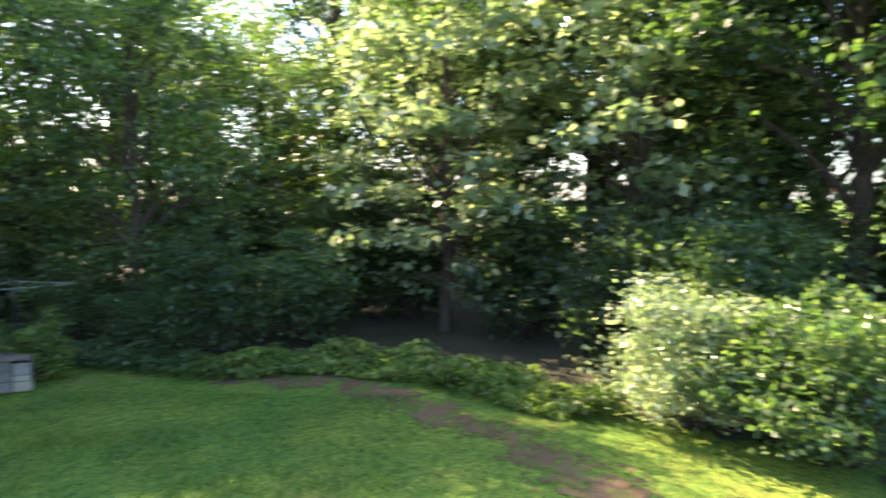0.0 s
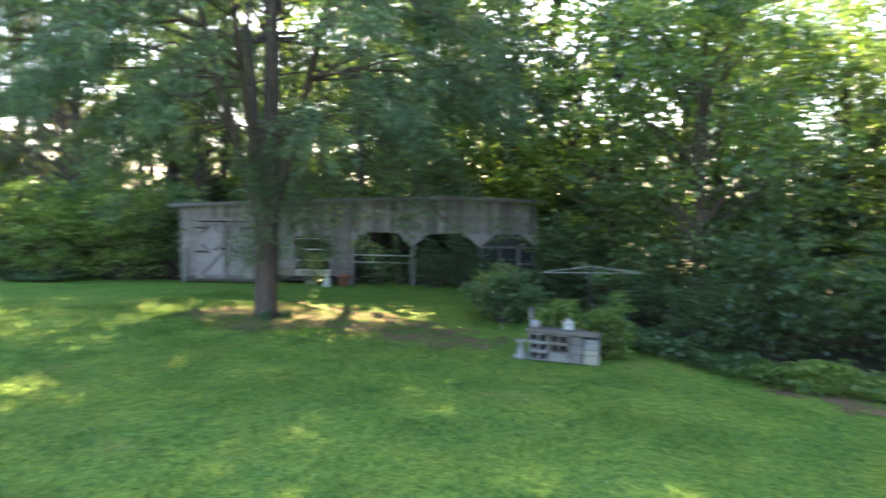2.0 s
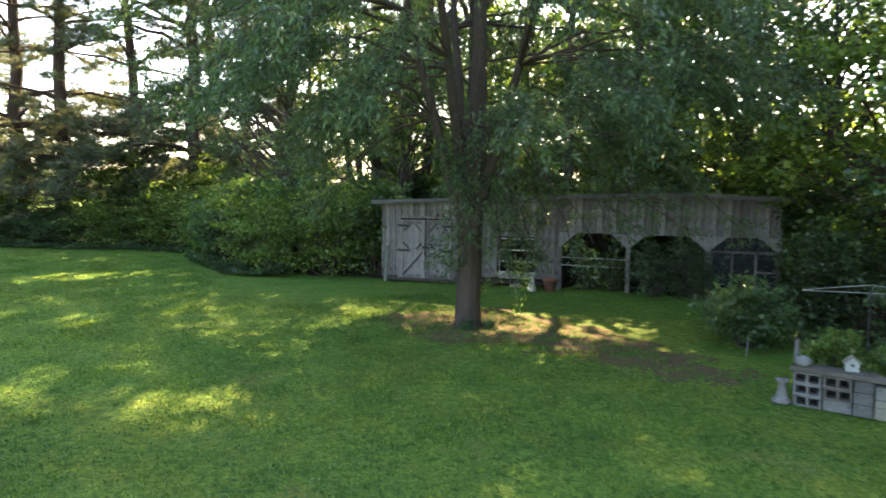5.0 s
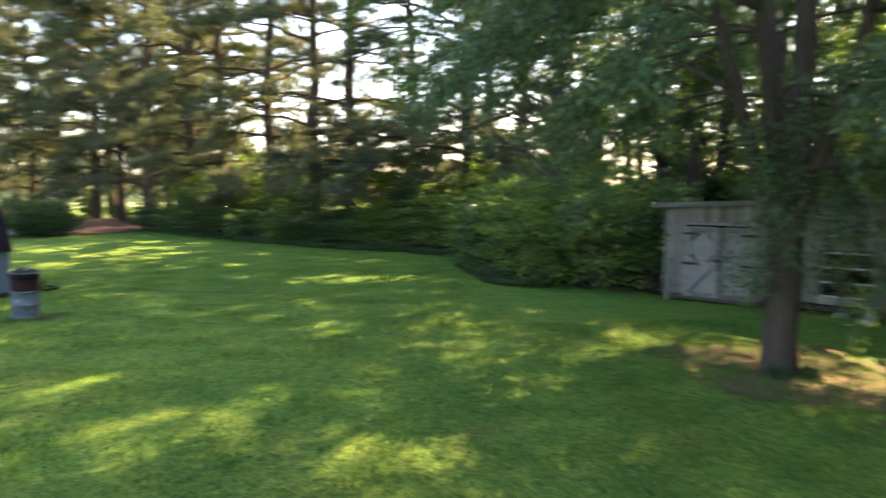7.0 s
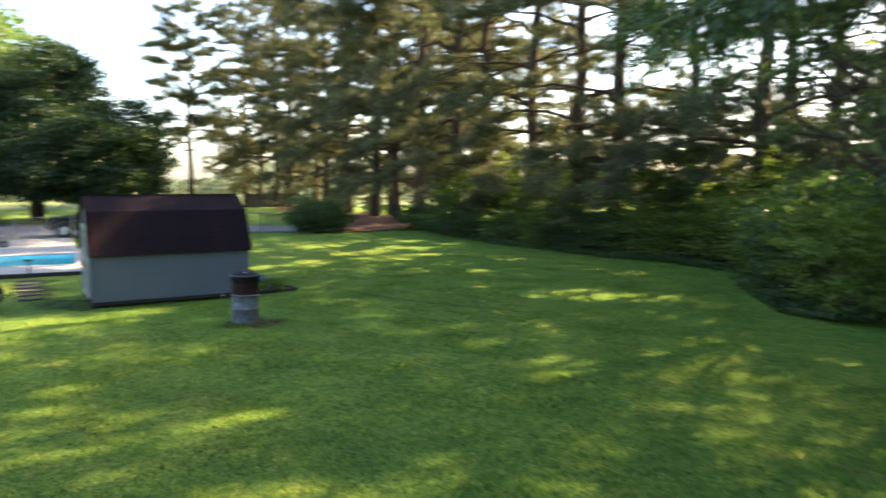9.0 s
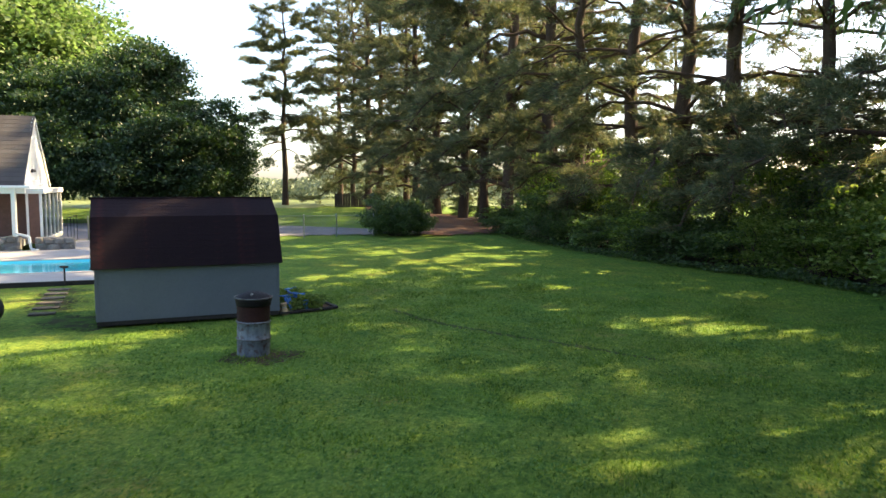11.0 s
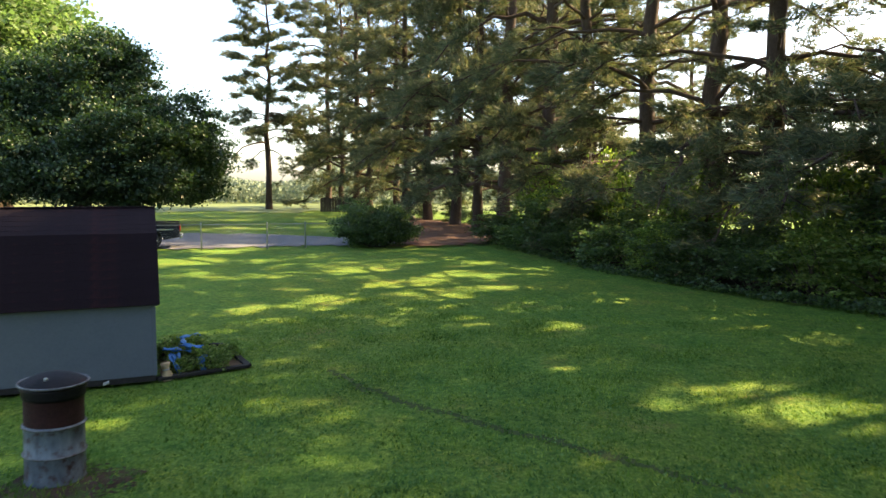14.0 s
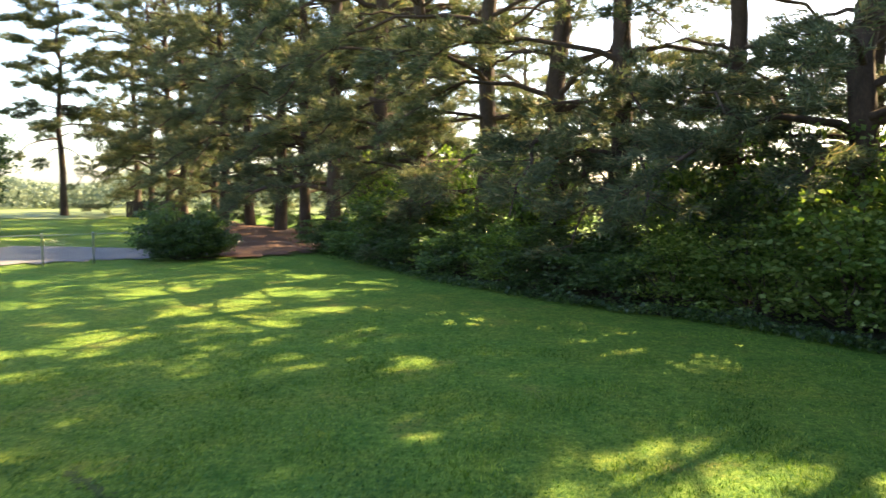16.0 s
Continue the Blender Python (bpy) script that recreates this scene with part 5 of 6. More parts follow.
# ---- gambrel shed ----
def shed():
    s = thing("shed", pose(-10.49, 8.52, 0, 0, 0, 46), "grey panelled gambrel shed with maroon shingle roof", "shed")
    L, D = 3.66, 2.44
    prof = [(0, 1.28), (0.42, 2.22), (D / 2, 2.6), (D - 0.42, 2.22), (D, 1.28)]
    # long walls, gable ends as one shaped panel
    slab("wall_panel", s, 0.002, L - 0.002, 0.0, 0.03, 0.13, 1.34, SHEDWALL, 0.002)
    slab("wall_panel", s, 0.002, L - 0.002, D - 0.03, D, 0.13, 1.34, SHEDWALL, 0.002)
    out = [(0.032, 0.13)] + [(min(max(y, 0.032), D - 0.032), z - 0.02) for y, z in prof] + [(D - 0.032, 0.13)]
    for x in (0.0, L - 0.03):
        part("gable_panel", prism(out, 0.03), SHEDWALL, s, m=pose(x + 0.03, 0, 0, 0, 0, 90))
    for x in (0.0, L):
        for y in (-0.012, D - 0.06):
            slab("corner_trim", s, x - 0.03, x + 0.03, y, y + 0.072, 0.13, 1.26, SHEDWALL, 0.004)
    slab("eave_board", s, -0.06, L + 0.06, -0.07, -0.045, 1.2, 1.265, SHEDWALL, 0.004)
    slab("soffit", s, -0.06, L + 0.06, -0.045, -0.002, 1.245, 1.265, SHEDTRIM, 0.002)
    # shingle courses on the four roof slopes
    wide = [(-0.1, 1.22), (0.40, 2.245), (D / 2, 2.64), (D - 0.40, 2.245), (D + 0.1, 1.22)]
    for (y0, z0), (y1, z1), n in ((wide[0], wide[1], 8), (wide[1], wide[2], 6), (wide[4], wide[3], 8), (wide[3], wide[2], 6)):
        run = math.hypot(y1 - y0, z1 - z0)
        tilt = math.degrees(math.atan2(z1 - z0, y1 - y0))
        deck = new("roof_slope")
        deck.parent = s
        deck.matrix_basis = pose(L / 2, y0, z0, tilt, 0, 0)
        flip = 1 if y1 > y0 else -1
        slab("deck", deck, -L / 2 - 0.07, L / 2 + 0.07, 0.0, run, -0.018 if flip > 0 else 0.006, -0.006 if flip > 0 else 0.018, SKID, 0.002)
        for k in range(n):
            h = run / n
            slab("shingle_course", deck, -L / 2 - 0.09, L / 2 + 0.09, h * k, h * (k + 1) + 0.015, -0.005, 0.005, SHINGLE, 0.001, turn=(-0.7 * flip, 0, 0))
    slab("ridge_cap", s, -0.1, L + 0.1, D / 2 - 0.07, D / 2 + 0.07, 2.63, 2.645, SHINGLE, 0.006)
    for y in (0.25, 1.2, 2.15):
        slab("skid", s, -0.02, L + 0.02, y - 0.05, y + 0.05, -0.03, 0.13, SKID)
    slab("base_rim", s, -0.01, L + 0.01, -0.005, 0.04, 0.04, 0.128, SKID)
    # double door in the end wall
    for k, y in enumerate((0.42, 1.23)):
        d = new("shed_door")
        d.parent = s
        d.matrix_basis = pose(-0.012, y, 0.16)
        slab("door_panel", d, -0.012, 0.01, 0.0, 0.79, 0.0, 1.75, SHEDWALL, 0.003)
        for z in (0.0, 0.83, 1.66):
            slab("door_rail", d, -0.03, -0.013, 0.0, 0.79, z, z + 0.09, WHITE_OLD, 0.003)
        for q in (0.0, 0.71):
            slab("door_stile", d, -0.034, -0.0135, q, q + 0.08, 0.0, 1.75, WHITE_OLD, 0.003)
    slab("door_handle", s, -0.075, -0.048, 1.19, 1.22, 0.9, 1.05, IRON, 0.004)
    slab("vent", s, L - 0.002, L + 0.012, 1.07, 1.37, 1.95, 2.15, WHITE_OLD, 0.004)
    return s


shed()
pipe = thing("drain_pipe", pose(-8.45, 10.65, 0.06, 0, 70, 30), "short white pipe end lying by the shed", "pipe")
part("tube", lathe([(0.0, 0.0), (0.03, 0.0), (0.025, 0.09), (0.016, 0.09), (0.016, 0.02), (0.0, 0.02)], 12), WHITE_OLD, pipe)

# ---- burn drum ----
drum = thing("burn_barrel", pose(-6.26, 8.05, -0.01, 0, 1, 25) @ Matrix.Diagonal((0.98, 0.98, 1.01, 1)), "rusted steel burn barrel with faded blue lower half and lid", "barrel")
R = 0.288
part("lower_shell", lathe([(0.0, 0.0), (R - 0.01, 0.0), (R + 0.006, 0.012), (R, 0.03), (R, 0.28), (R + 0.012, 0.295), (R + 0.012, 0.305), (R, 0.32), (R, 0.57), (R + 0.012, 0.585), (R + 0.012, 0.595), (R, 0.61)], 32), DRUMBLUE, drum, "faded blue-grey steel with rust runs")
part("upper_shell", lathe([(R - 0.001, 0.608), (R, 0.62), (R - 0.002, 0.86), (R + 0.008, 0.875), (R + 0.008, 0.885), (R - 0.012, 0.885), (R - 0.014, 0.62), (R - 0.014, 0.1), (0.0, 0.08)], 32), RUST, drum, "burnt rusty brown steel")
part("fire_bowl", lathe([(R - 0.004, 0.872), (R + 0.012, 0.87), (R + 0.016, 0.9), (R + 0.026, 0.96), (R + 0.034, 0.998), (R + 0.022, 0.998), (R - 0.004, 0.872)], 32), SOOT, drum, "sooty black steel bowl wall")
lid = part("lid", lathe([(0.0, 1.115), (0.05, 1.112), (0.14, 1.095), (0.22, 1.066), (0.285, 1.03), (0.322, 1.012), (0.322, 1.0), (0.27, 1.02), (0.0, 1.09)], 32), SOOT, drum, "dark domed steel lid")
# The rim's thin bright sheen is painted as a paler colour.
part("lid_rim", lathe([(0.32, 0.998), (0.336, 1.004), (0.34, 1.014), (0.334, 1.024), (0.322, 1.022), (0.32, 0.998)], 32), HOOP, drum, "worn steel rim with its sheen put into a paler colour")
for z in (0.3, 0.59):
    part("hoop", lathe([(R + 0.01, z - 0.012), (R + 0.019, z - 0.004), (R + 0.019, z + 0.004), (R + 0.01, z + 0.012)], 32), HOOP, drum, "worn pale hoop")
part("knob", lathe([(0.0, 0.0), (0.018, 0.0), (0.02, 0.02), (0.012, 0.03), (0.0, 0.03)], 12), WHITE_OLD, drum, "pale worn knob", m=pose(0.02, -0.2, 1.07))
blob("scorched_soil", [(-6.6, 7.6), (-6.3, 7.35), (-5.8, 7.5), (-5.35, 7.95), (-5.5, 8.4), (-6.1, 8.5), (-6.6, 8.2)], 0.003, SCORCHED, "scorched brown soil round the burn barrel", "soil", 0.006, 0.05, 9, 0.4)

# ---- planting bed by the shed ----
bed = thing("planting_bed", pose(-7.98, 11.22, 0), "dark timber-edged bed of leafy plants beside the shed", "planting bed")
corner = [(0.0, 0.0), (0.74, 1.24), (-0.66, 2.3), (-1.7, 1.9)]
for a, c in zip(corner[:3], corner[1:]):
    beam("edging", bed, (*a, 0.05), (*c, 0.05), 0.11, 0.05, SKID, "dark rotten timber")
blob("bed_soil", [(-8.0 + x * 0.97, 11.24 + y * 0.97) for x, y in corner], 0.03, SOIL, "dark damp soil in the planting bed", "soil", 0.03, 0.12, 10)
for k, (x, y, f) in enumerate([(-7.95, 11.75, 0.42), (-7.7, 12.15, 0.5), (-8.25, 12.3, 0.55), (-8.6, 12.75, 0.5), (-8.0, 12.75, 0.45), (-8.9, 12.4, 0.5)]):
    plant_bush("bed_plant", bush(121 + k % 2, 0.62, 0.85, 4, 40, 40, 0.08, LEAF_LIGHT, 0.1), scaled(x, y, 50 * k, f * 1.2, f * 0.95), "low leafy garden plant in the bed", "plants in the bed", "plant")


def rag(seed, w, h):
    """A crumpled strip of plastic sheet."""
    rng = rng_of(seed)
    nx, ny = 7, 5
    v = [(w * (i / (nx - 1) - 0.5) + rng.normal(0, 0.015), h * (j / (ny - 1) - 0.5) + rng.normal(0, 0.015), abs(rng.normal(0.0, 0.02)) + 0.015 * math.sin(i * 1.7 + j)) for j in range(ny) for i in range(nx)]
    f = [(j * nx + i, j * nx + i + 1, (j + 1) * nx + i + 1, (j + 1) * nx + i) for j in range(ny - 1) for i in range(nx - 1)]
    me = quick_mesh("sheet", v, f, True)
    return me


for k, (x, y, z, rz, w, h, tx) in enumerate([(-8.3, 12.0, 0.3, 20, 0.46, 0.1, 20), (-8.75, 12.75, 0.34, 70, 0.42, 0.09, 10), (-8.05, 11.75, 0.16, 50, 0.09, 0.34, 60), (-7.85, 12.2, 0.2, 100, 0.3, 0.06, 15), (-8.5, 12.35, 0.34, 130, 0.34, 0.1, 25), (-8.1, 12.1, 0.36, 10, 0.4, 0.08, 15), (-8.0, 11.6, 0.22, 80, 0.08, 0.3, 55), (-7.75, 11.95, 0.12, 60, 0.08, 0.28, 60)]):
    r = thing("plastic_strip", pose(x, y, z, tx, 0, rz), "crumpled blue plastic strip over the plants", "plastic sheet", "blue plastic strips")
    ob = part("sheet", rag(130 + k, w, h), BLUETARP, r)
    ob.modifiers.new("thick", "SOLIDIFY").thickness = 0.006
sack = thing("straw_bundle", pose(-7.92, 11.38, 0, 0, -8, 30), "tan straw bundle tied and leaning in the bed corner", "bundle")
part("bundle", lathe([(0.0, 0.0), (0.09, 0.0), (0.075, 0.1), (0.045, 0.17), (0.06, 0.22), (0.075, 0.27), (0.0, 0.26)], 14), STRAW, sack)
part("tie", lathe([(0.048, 0.16), (0.054, 0.165), (0.054, 0.178), (0.048, 0.184)], 14), WHITE_OLD, sack, "pale cloth tie")

# ---- pool and house corner ----
pool = thing("pool", Matrix.Translation(uv(-9, 25.2)) @ pose(0, 0, 0, 0, 0, 42), "in-ground swimming pool with turquoise water", "pool")
W2, H2 = 6.6, 2.1
part("basin", quick_mesh("basin", [(sx * W2 * k, sy * H2 * k, z) for k, z in ((1, 0.03), (0.98, -1.3)) for sx, sy in ((-1, -1), (1, -1), (1, 1), (-1, 1))],
     [(0, 1, 5, 4), (1, 2, 6, 5), (2, 3, 7, 6), (3, 0, 4, 7), (4, 5, 6, 7)]), POOLSHELL, pool, "turquoise pool liner")
part("water", quick_mesh("water", [(-W2, -H2, -0.02), (W2, -H2, -0.02), (W2, H2, -0.02), (-W2, H2, -0.02)], [(0, 1, 2, 3)]), WATER, pool).visible_shadow = False
for x0, x1, y0, y1 in ((-W2 - 0.3, W2 + 0.3, -H2 - 0.3, -H2), (-W2 - 0.3, W2 + 0.3, H2, H2 + 0.3), (-W2 - 0.3, -W2, -H2, H2), (W2, W2 + 0.3, -H2, H2)):
    slab("coping", pool, x0, x1, y0, y1, -0.1, 0.08, COPING, 0.02)


# ---- house corner ----
def house():
    h = thing("house", Matrix.Translation(uv(-6.9, 32.2)) @ pose(0, 0, 0, 0, 0, 42), "brick house with white gable siding and shingle roof", "house")
    W, D, E, K = 9.0, 5.4, 2.75, 5.75
    slab("front_wall", h, -W, -0.02, 1.5, 1.7, 0.3, 2.6, BRICK, 0.01, "shaded brown brick wall")
    slab("end_wall", h, -0.2, 0.0, 1.71, D, 0.3, 2.6, BRICK, 0.01)
    slab("back_wall", h, -W, -0.21, D - 0.2, D, 0.3, 2.6, BRICK, 0.01)
    slab("porch_floor", h, -W, -0.02, -0.2, 1.49, 0.2, 0.5, COPING, 0.02)
    slab("porch_ceiling", h, -W, -0.02, -0.25, 1.49, 2.5, 2.54, WHITE, 0.004)
    slab("porch_beam", h, -W, 0.1, -0.28, -0.1, 2.42, 2.68, WHITE, 0.01)
    slab("gutter", h, -W, 0.35, -0.52, -0.4, 2.64, 2.76, WHITE, 0.02)
    for x in (-0.35, -3.4, -6.4):
        slab("column", h, x - 0.09, x + 0.09, -0.27, -0.09, 0.5, 2.43, WHITE, 0.012)
    # gable: overlapping white boards that shorten to the peak
    g = new("gable")
    g.parent = h
    n = 18
    for k in range(n):
        z0 = 2.6 + (K - 2.6) * k / n
        f0 = (z0 - 2.6) / (K - 2.6)
        y0, y1 = -0.3 + (D / 2 + 0.3) * f0, D + 0.3 - (D / 2 + 0.3) * f0
        if y1 - y0 > 0.15:
            slab("siding_board", g, -0.012, 0.012, y0, y1, z0, z0 + (K - 2.6) / n + 0.02, SIDING, 0.002, turn=(0, 9, 0))
    for sgn, y0 in ((1, -0.45), (-1, D + 0.45)):
        ang = math.degrees(math.atan2(K + 0.12 - 2.72, D / 2 + 0.45)) * sgn
        run = math.hypot(K + 0.12 - 2.72, D / 2 + 0.45)
        r = new("roof_slope")
        r.parent = h
        r.matrix_basis = pose(0, y0, 2.72, ang, 0, 0)
        d0, d1 = (0, run) if sgn > 0 else (-run, 0)
        slab("deck", r, -W, 0.08, d0, d1, -0.03, 0.0, WHITE, 0.004)
        for k in range(16):
            a = run * k / 16
            y2, y3 = (a, a + run / 16 + 0.02) if sgn > 0 else (-a - run / 16 - 0.02, -a)
            slab("shingle_course", r, -W, 0.1, y2, y3, 0.006, 0.02, HOUSEROOF, 0.003, turn=(-1.5 * sgn, 0, 0))
        slab("rake_board", r, 0.08, 0.1, d0, d1, -0.12, -0.0, WHITE, 0.004)
    # white glazed sunroom against the end wall
    sun_room = new("sunroom")
    sun_room.parent = h
    X = 0.62
    slab("base_panel", sun_room, 0.004, X, 0.41, D, 0.25, 0.45, SIDING, 0.006)
    slab("beam", sun_room, 0.004, X + 0.08, 0.24, D + 0.05, 2.4, 2.62, WHITE, 0.01)
    for k in range(6):
        y = 0.3 + (D - 0.4) * k / 5
        slab("post", sun_room, X - 0.1, X, y, y + 0.1, 0.452, 2.398, WHITE, 0.006)
        if k < 5:
            for z in (0.95, 1.45, 1.95):
                slab("glazing_bar", sun_room, X - 0.075, X - 0.062, y + 0.102, y + (D - 0.4) / 5 - 0.002, z, z + 0.03, WHITE, 0.002)
            slab("glass_pane", sun_room, X - 0.06, X - 0.05, y + 0.102, y + (D - 0.4) / 5 - 0.002, 0.452, 2.398, GLASS, 0)
    slab("post", sun_room, 0.004, 0.1, 0.3, 0.4, 0.252, 2.398, WHITE, 0.006)
    slab("brick_return", sun_room, 0.102, X - 0.102, 0.31, 0.39, 0.252, 2.398, BRICK, 0.004, "brown brick return beside the glazed doors")
    # downspout that steps out over the stone wall
    for a, b in (((-0.3, -0.36, 2.66), (-0.3, -0.36, 0.75)), ((-0.3, -0.36, 0.75), (0.25, -0.6, 0.62)), ((0.25, -0.6, 0.62), (0.3, -0.62, 0.1)), ((0.3, -0.62, 0.1), (0.6, -0.75, 0.05))):
        beam("downspout", h, a, b, 0.08, 0.08, WHITE)
    return h


house()


def stone_wall(name, m, length, height, count, seed, label):
    w = thing(name, m, label, "stone wall")
    rng = rng_of(seed)
    slab("mortar_core", w, 0, length, 0.03, 0.3, 0.0, height - 0.03, MORTAR, 0.01)
    rows = 2
    for r in range(rows):
        x = 0.0
        while x < length - 0.1:
            s = min(rng.uniform(0.3, 0.72), length - x)
            h = height / rows * rng.uniform(0.85, 1.1)
            bm = bmesh.new()
            bmesh.ops.create_icosphere(bm, subdivisions=1, radius=0.5)
            for v in bm.verts:
                v.co = Vector((np.sign(v.co.x) * abs(v.co.x) ** 0.6, v.co.y, np.sign(v.co.z) * abs(v.co.z) ** 0.6)) * rng.uniform(0.9, 1.08)
            bmesh.ops.scale(bm, vec=(s * 0.78, 0.2, h * 0.78), verts=bm.verts)
            part("stone", bm, STONE, w, m=pose(x + s / 2, 0.02, h * (r + 0.5)))
            x += s
    return w


HOUSE = Matrix.Translation(uv(-6.9, 32.2)) @ pose(0, 0, 0, 0, 0, 42)
stone_wall("stone_wall", HOUSE @ pose(-5.0, -0.6, 0), 4.9, 0.64, 30, 201, "low grey fieldstone wall in front of the porch")
stone_wall("stone_wall", HOUSE @ pose(0.45, -0.6, 0), 1.5, 0.6, 12, 202, "low grey fieldstone wall in front of the porch")
rail = thing("hand_rail", HOUSE @ pose(1.3, 2.2, 0), "thin black iron hand rail by the glazed door", "hand rail")
beam("top_bar", rail, (0, 0, 1.25), (0, 3.0, 1.25), 0.03, 0.03, IRON)
for y in (0.0, 1.0, 2.0, 3.0):
    beam("upright", rail, (0, y, 0), (0, y, 1.25), 0.025, 0.025, IRON)
lamp = thing("floodlight", HOUSE @ pose(0.03, 1.6, 3.35), "small dark twin floodlight on the gable", "floodlight")
for k, rz in enumerate((-30, 30)):
    part("lamp_head", lathe([(0.0, 0.0), (0.04, 0.0), (0.07, 0.14), (0.0, 0.14)], 12), IRON, lamp, m=pose(0.03, 0.1 * k, 0, 60, 0, 60 + rz))
slab("bracket", lamp, -0.02, 0.03, -0.02, 0.14, -0.03, 0.03, IRON)
post = thing("ground_post", Matrix.Translation(uv(-3.7, 20.3)), "short black marker post by the pool deck", "post")
beam("stem", post, (0, 0, 0), (0, 0, 0.5), 0.04, 0.04, IRON)
slab("cap", post, -0.12, 0.12, -0.05, 0.05, 0.5, 0.56, IRON)
edge = thing("deck_edging", Matrix.Translation(uv(-15, 20.4)) @ pose(0, 0, 0, 0, 0, 42), "dark timber edging along the pool deck", "edging")
slab("timber", edge, -14, 13.6, -0.06, 0.06, -0.04, 0.11, SKID, 0.01)
for k in range(6):
    t = k / 5
    st = thing("stepping_stone", pose(-15.75 + 2.8 * t, 11.95 - 2.75 * t, 0, 0, 0, 40 + 7 * (k % 3 - 1)), "worn grey stepping stone in the grass", "stepping stone", "stepping stones to the pool")
    part("slab_stone", prism([(-0.27, -0.13), (-0.06, -0.16), (0.26, -0.12), (0.28, 0.1), (0.03, 0.15), (-0.26, 0.12)], 0.06, "z"), DARKSTONE, st, m=pose(0, 0, -0.035))

blob("trodden_soil", [(-16.1, 12.0), (-15.5, 12.4), (-13.9, 10.9), (-12.5, 9.4), (-13.0, 8.9), (-14.4, 10.2)], 0.003, DARKSOIL, "trodden dark soil between the stepping stones", "soil", 0.005, 0.06, 15, 0.5)
blob("shed_soil", [(-12.6, 8.9), (-11.6, 8.3), (-10.6, 8.1), (-10.5, 8.6), (-11.2, 9.2), (-12.0, 9.6)], 0.004, DARKSOIL, "worn dark soil by the shed corner", "soil", 0.006, 0.06, 14, 0.5)

# ---- brush heap and tub beside the shed ----
heap = thing("brush_heap", pose(-13.0, 7.2, 0), "heap of dry brown branches on the grass", "brush heap")
rng_h = rng_of(211)
for k in range(44):
    a = rng_h.uniform(0, 6.28)
    b0 = np.array([rng_h.normal(0, 0.3), rng_h.normal(0, 0.25), 0.03])
    tip = b0 + np.array([math.cos(a) * rng_h.uniform(0.3, 0.9), math.sin(a) * rng_h.uniform(0.3, 0.7), rng_h.uniform(0.25, 0.75)])
    tv, tf = tubes([(limb_path(rng_h, b0, tip, 5, 0.12), np.linspace(0.02, 0.006, 5))], 5)
    part("branch", quick_mesh("branch", tv, tf, True), BARK, heap)
tub = thing("plastic_tub", pose(-12.54, 7.55, 0), "grey-blue plastic tub on the grass", "tub")
part("bowl", lathe([(0.0, 0.0), (0.2, 0.0), (0.26, 0.34), (0.28, 0.36), (0.24, 0.36), (0.18, 0.04), (0.0, 0.04)], 20), TEAL, tub)
tyre = thing("old_tyre", pose(-12.76, 7.8, 0.35, 80, 0, 30), "old black tyre leaning on the tub", "tyre")
part("tread", lathe([(0.16, -0.07), (0.27, -0.09), (0.31, -0.05), (0.31, 0.05), (0.27, 0.09), (0.16, 0.07), (0.2, 0.0), (0.16, -0.07)], 24), RUBBER, tyre)

# ---- wire fence along the drive ----
fence = thing("wire_fence", Matrix.Translation(uv(0, 36.6)) @ pose(0, 0, 0, 0, 0, 42), "galvanised chain-link fence with thin posts", "fence")
FENCE_U = [-5.0, -2.4, 0.1, 2.6, 5.5, 7.26, 9.4]
for u in FENCE_U:
    part("post", lathe([(0.0, -0.1), (0.03, -0.1), (0.03, 1.18), (0.036, 1.19), (0.02, 1.23), (0.0, 1.24)], 10), GALV, fence, m=pose(u, -0.3 if 5 < u < 8 else 0, 0))
for a, b in zip(FENCE_U, FENCE_U[1:]):
    beam("top_rail", fence, (a, 0, 1.13), (b, 0, 1.13), 0.016, 0.016, GALV)
    wires = []
    for k in range(int((b - a) / 0.14)):
        x = a + 0.14 * k
        for s in (1, -1):
            x1 = min(max(x + s * 0.9, a), b)
            if abs(x1 - x) > 0.1:
                wires.append(([(x, 0, 0.04), ((x + x1) / 2, 0.005 * s, 0.04 + 0.54 * abs(x1 - x) / 0.9), (x1, 0, 0.04 + 1.08 * abs(x1 - x) / 0.9)], [0.0016] * 3))
    tv, tf = tubes(wires, 3)
    part("wire_mesh", quick_mesh("wire_mesh", tv, tf), GALV, fence)


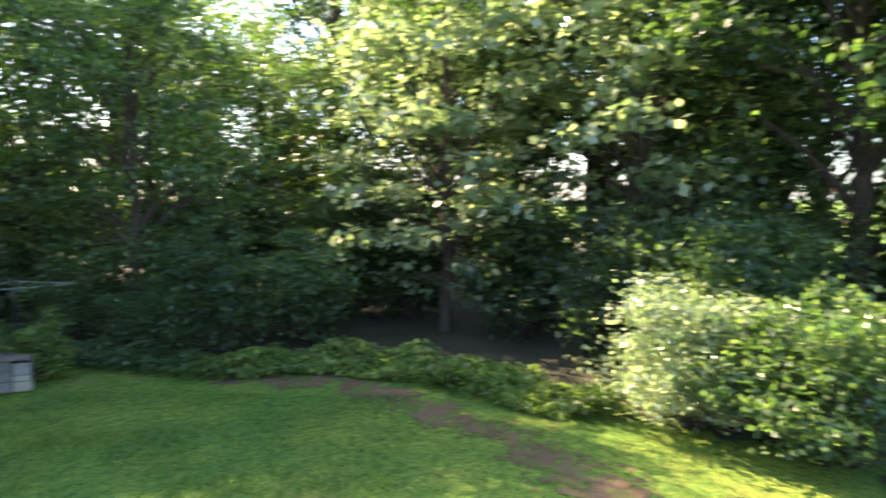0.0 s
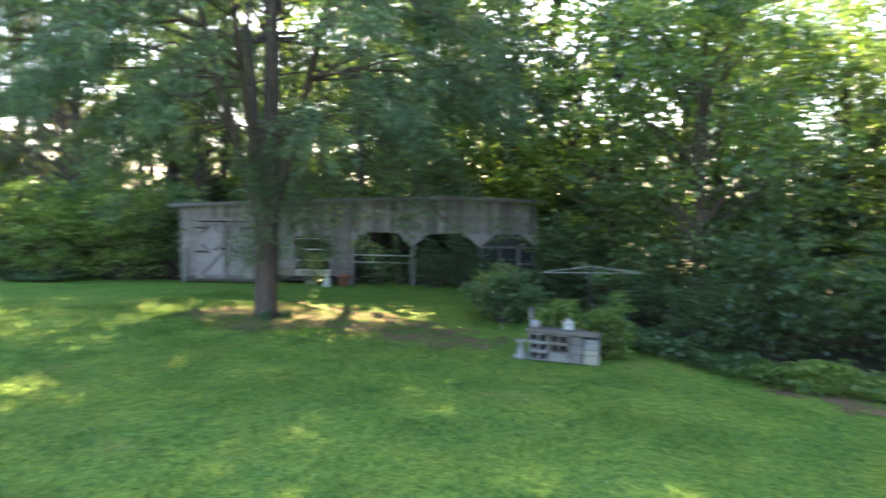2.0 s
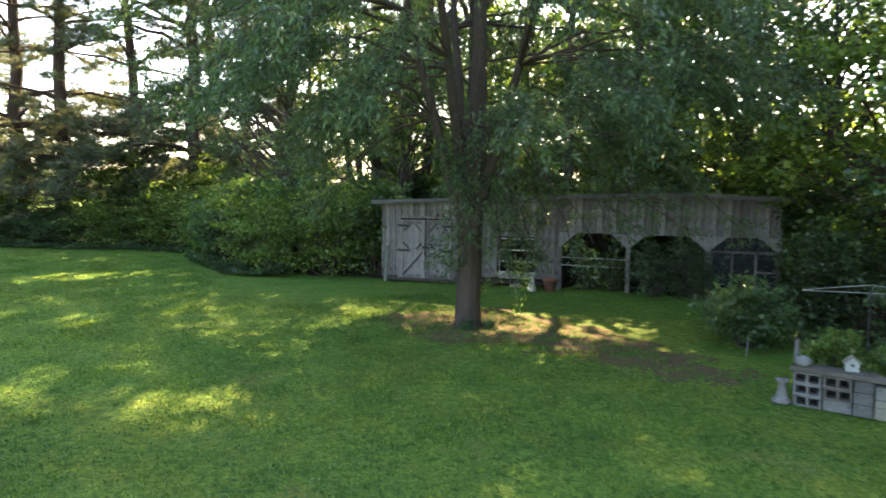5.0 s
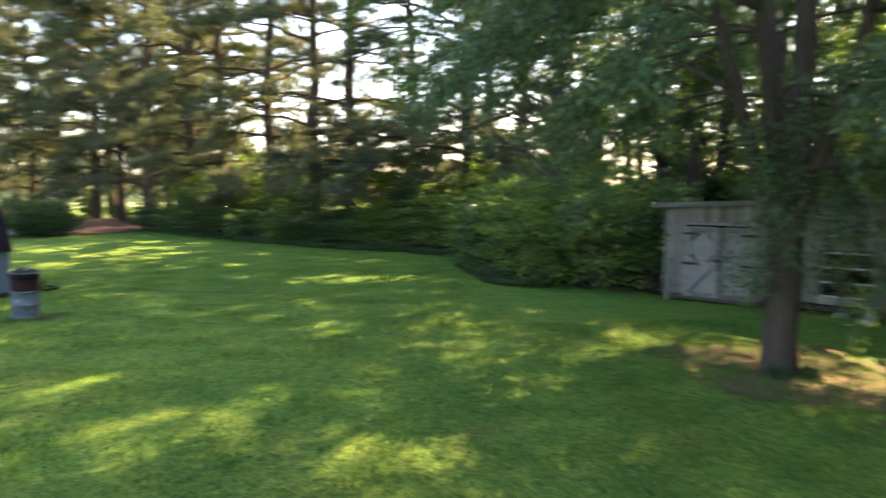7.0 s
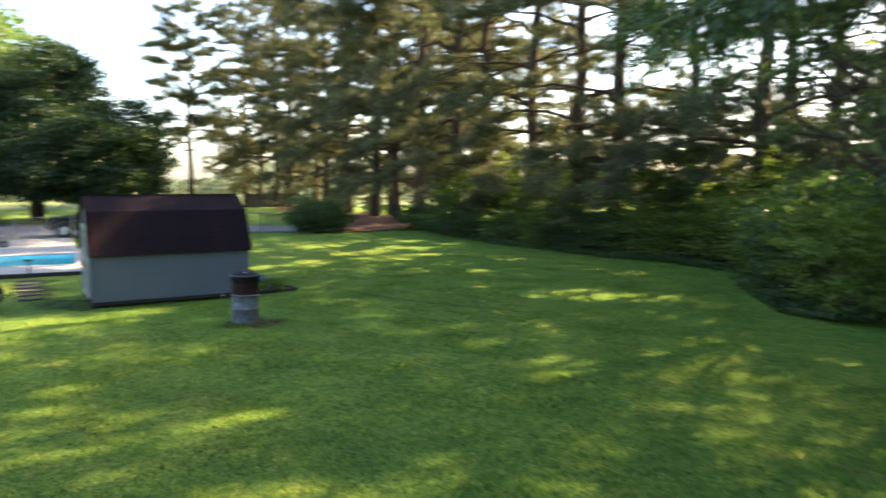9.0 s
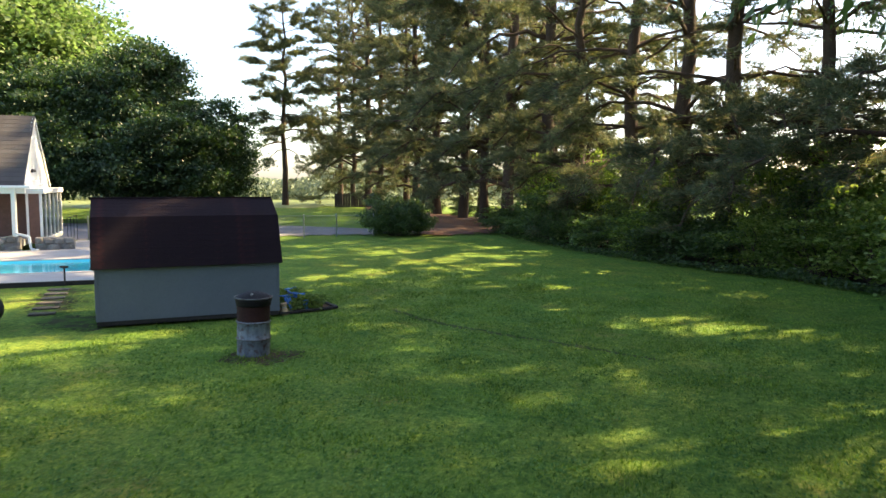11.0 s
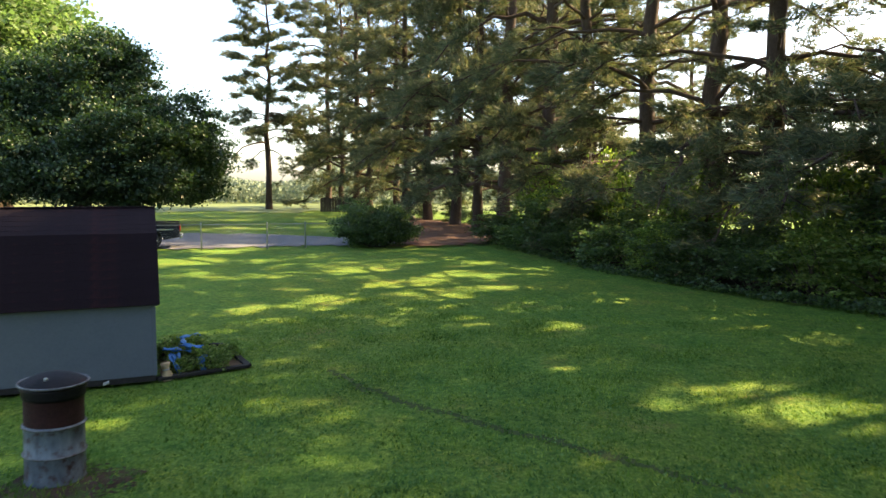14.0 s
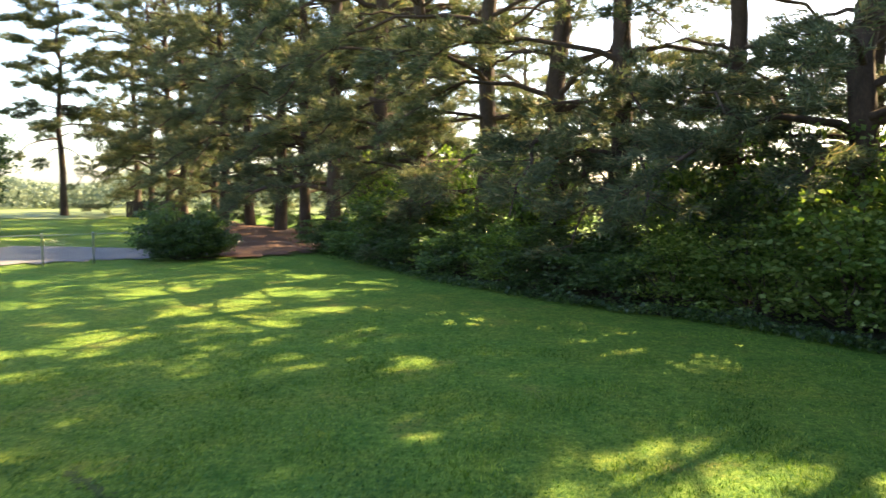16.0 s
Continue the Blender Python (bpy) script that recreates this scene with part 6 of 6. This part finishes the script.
# ---- pickup ----
def pickup():
    p = thing("pickup_truck", Matrix.Translation(uv(0.5, 38.25)) @ pose(0, 0, 0, 0, 0, 222), "dark navy pickup truck parked on the drive", "pickup truck")

    def arch(cx, r=0.46):
        return [(cx + r * math.cos(t), 0.4 + r * math.sin(t)) for t in np.linspace(0, math.pi, 9)]
    low = [(-1.15, 0.52), (-1.18, 1.12), (1.08, 1.14), (2.75, 1.14), (4.0, 1.06), (4.15, 0.85), (4.15, 0.5)] + arch(3.3) + arch(0.0)
    bm = prism(low, 1.72)
    bmesh.ops.bevel(bm, geom=[e for e in bm.edges if e.calc_length() < 1.7 or e.calc_length() > 1.73], offset=0.025, segments=2, affect="EDGES")
    part("body", bm, NAVY, p, m=pose(0, -0.86, 0))
    cab = prism([(1.1, 1.12), (1.22, 1.72), (1.35, 1.78), (2.2, 1.78), (2.75, 1.14)], 1.5)
    bmesh.ops.bevel(cab, geom=cab.edges[:], offset=0.04, segments=2, affect="EDGES")
    c = part("cab", cab, NAVY, p, m=pose(0, -0.75, 0))
    for y in (-0.76, 0.745):
        part("side_window", prism([(1.3, 1.2), (1.36, 1.66), (2.14, 1.68), (2.52, 1.22)], 0.016), GLASS, p, m=pose(0, y, 0))
    slab("rear_window", p, 1.08, 1.1, -0.6, 0.6, 1.26, 1.64, GLASS, 0)
    for y in (-0.86, 0.8):
        slab("bed_rail", p, -1.16, 1.06, y, y + 0.06, 1.13, 1.19, RUBBER, 0.01)
    slab("rear_bumper", p, -1.3, -1.16, -0.84, 0.84, 0.45, 0.62, CHROME, 0.03)
    slab("trim_strip", p, -0.9, 2.9, 0.862, 0.872, 0.86, 0.9, CHROME, 0.003)
    for y in (-0.8, 0.68):
        slab("tail_lamp", p, -1.2, -1.16, y, y + 0.12, 0.8, 1.06, REDLAMP, 0.01)
    for x in (0.0, 3.3):
        for y, s in ((0.74, 1), (-0.74, -1)):
            w = new("wheel")
            w.parent = p
            w.matrix_basis = pose(x, y, 0.37, -90 * s, 0, 0)
            part("tyre", lathe([(0.2, -0.1), (0.33, -0.12), (0.37, -0.08), (0.37, 0.08), (0.33, 0.12), (0.22, 0.1)], 28), RUBBER, w)
            part("rim", lathe([(0.0, 0.09), (0.06, 0.1), (0.08, 0.06), (0.18, 0.07), (0.225, 0.1), (0.225, -0.08)], 20), CHROME, w)
            for k in range(6):
                slab("spoke", w, -0.03, 0.03, -0.2, -0.06, 0.07, 0.1, CHROME, 0.01).matrix_basis = pose(0, 0, 0.0, 0, 0, 60 * k) @ pose(0, -0.13, 0.085)
    return p


pickup()

# ---- dark board fence under the far pines ----
far_fence = thing("board_fence", pose(-41.5, 69.0, 0, 0, 0, 28), "dark weathered board fence under the far pines", "fence")
for k in range(18):
    slab("fence_board", far_fence, 0.3 * k, 0.3 * k + 0.28, 0, 0.03, 0.02, 1.5 + 0.06 * (k % 3), FENCEWOOD, 0.004)
for z in (0.4, 1.25):
    slab("fence_rail", far_fence, 0, 5.4, 0.032, 0.08, z, z + 0.09, FENCEWOOD)
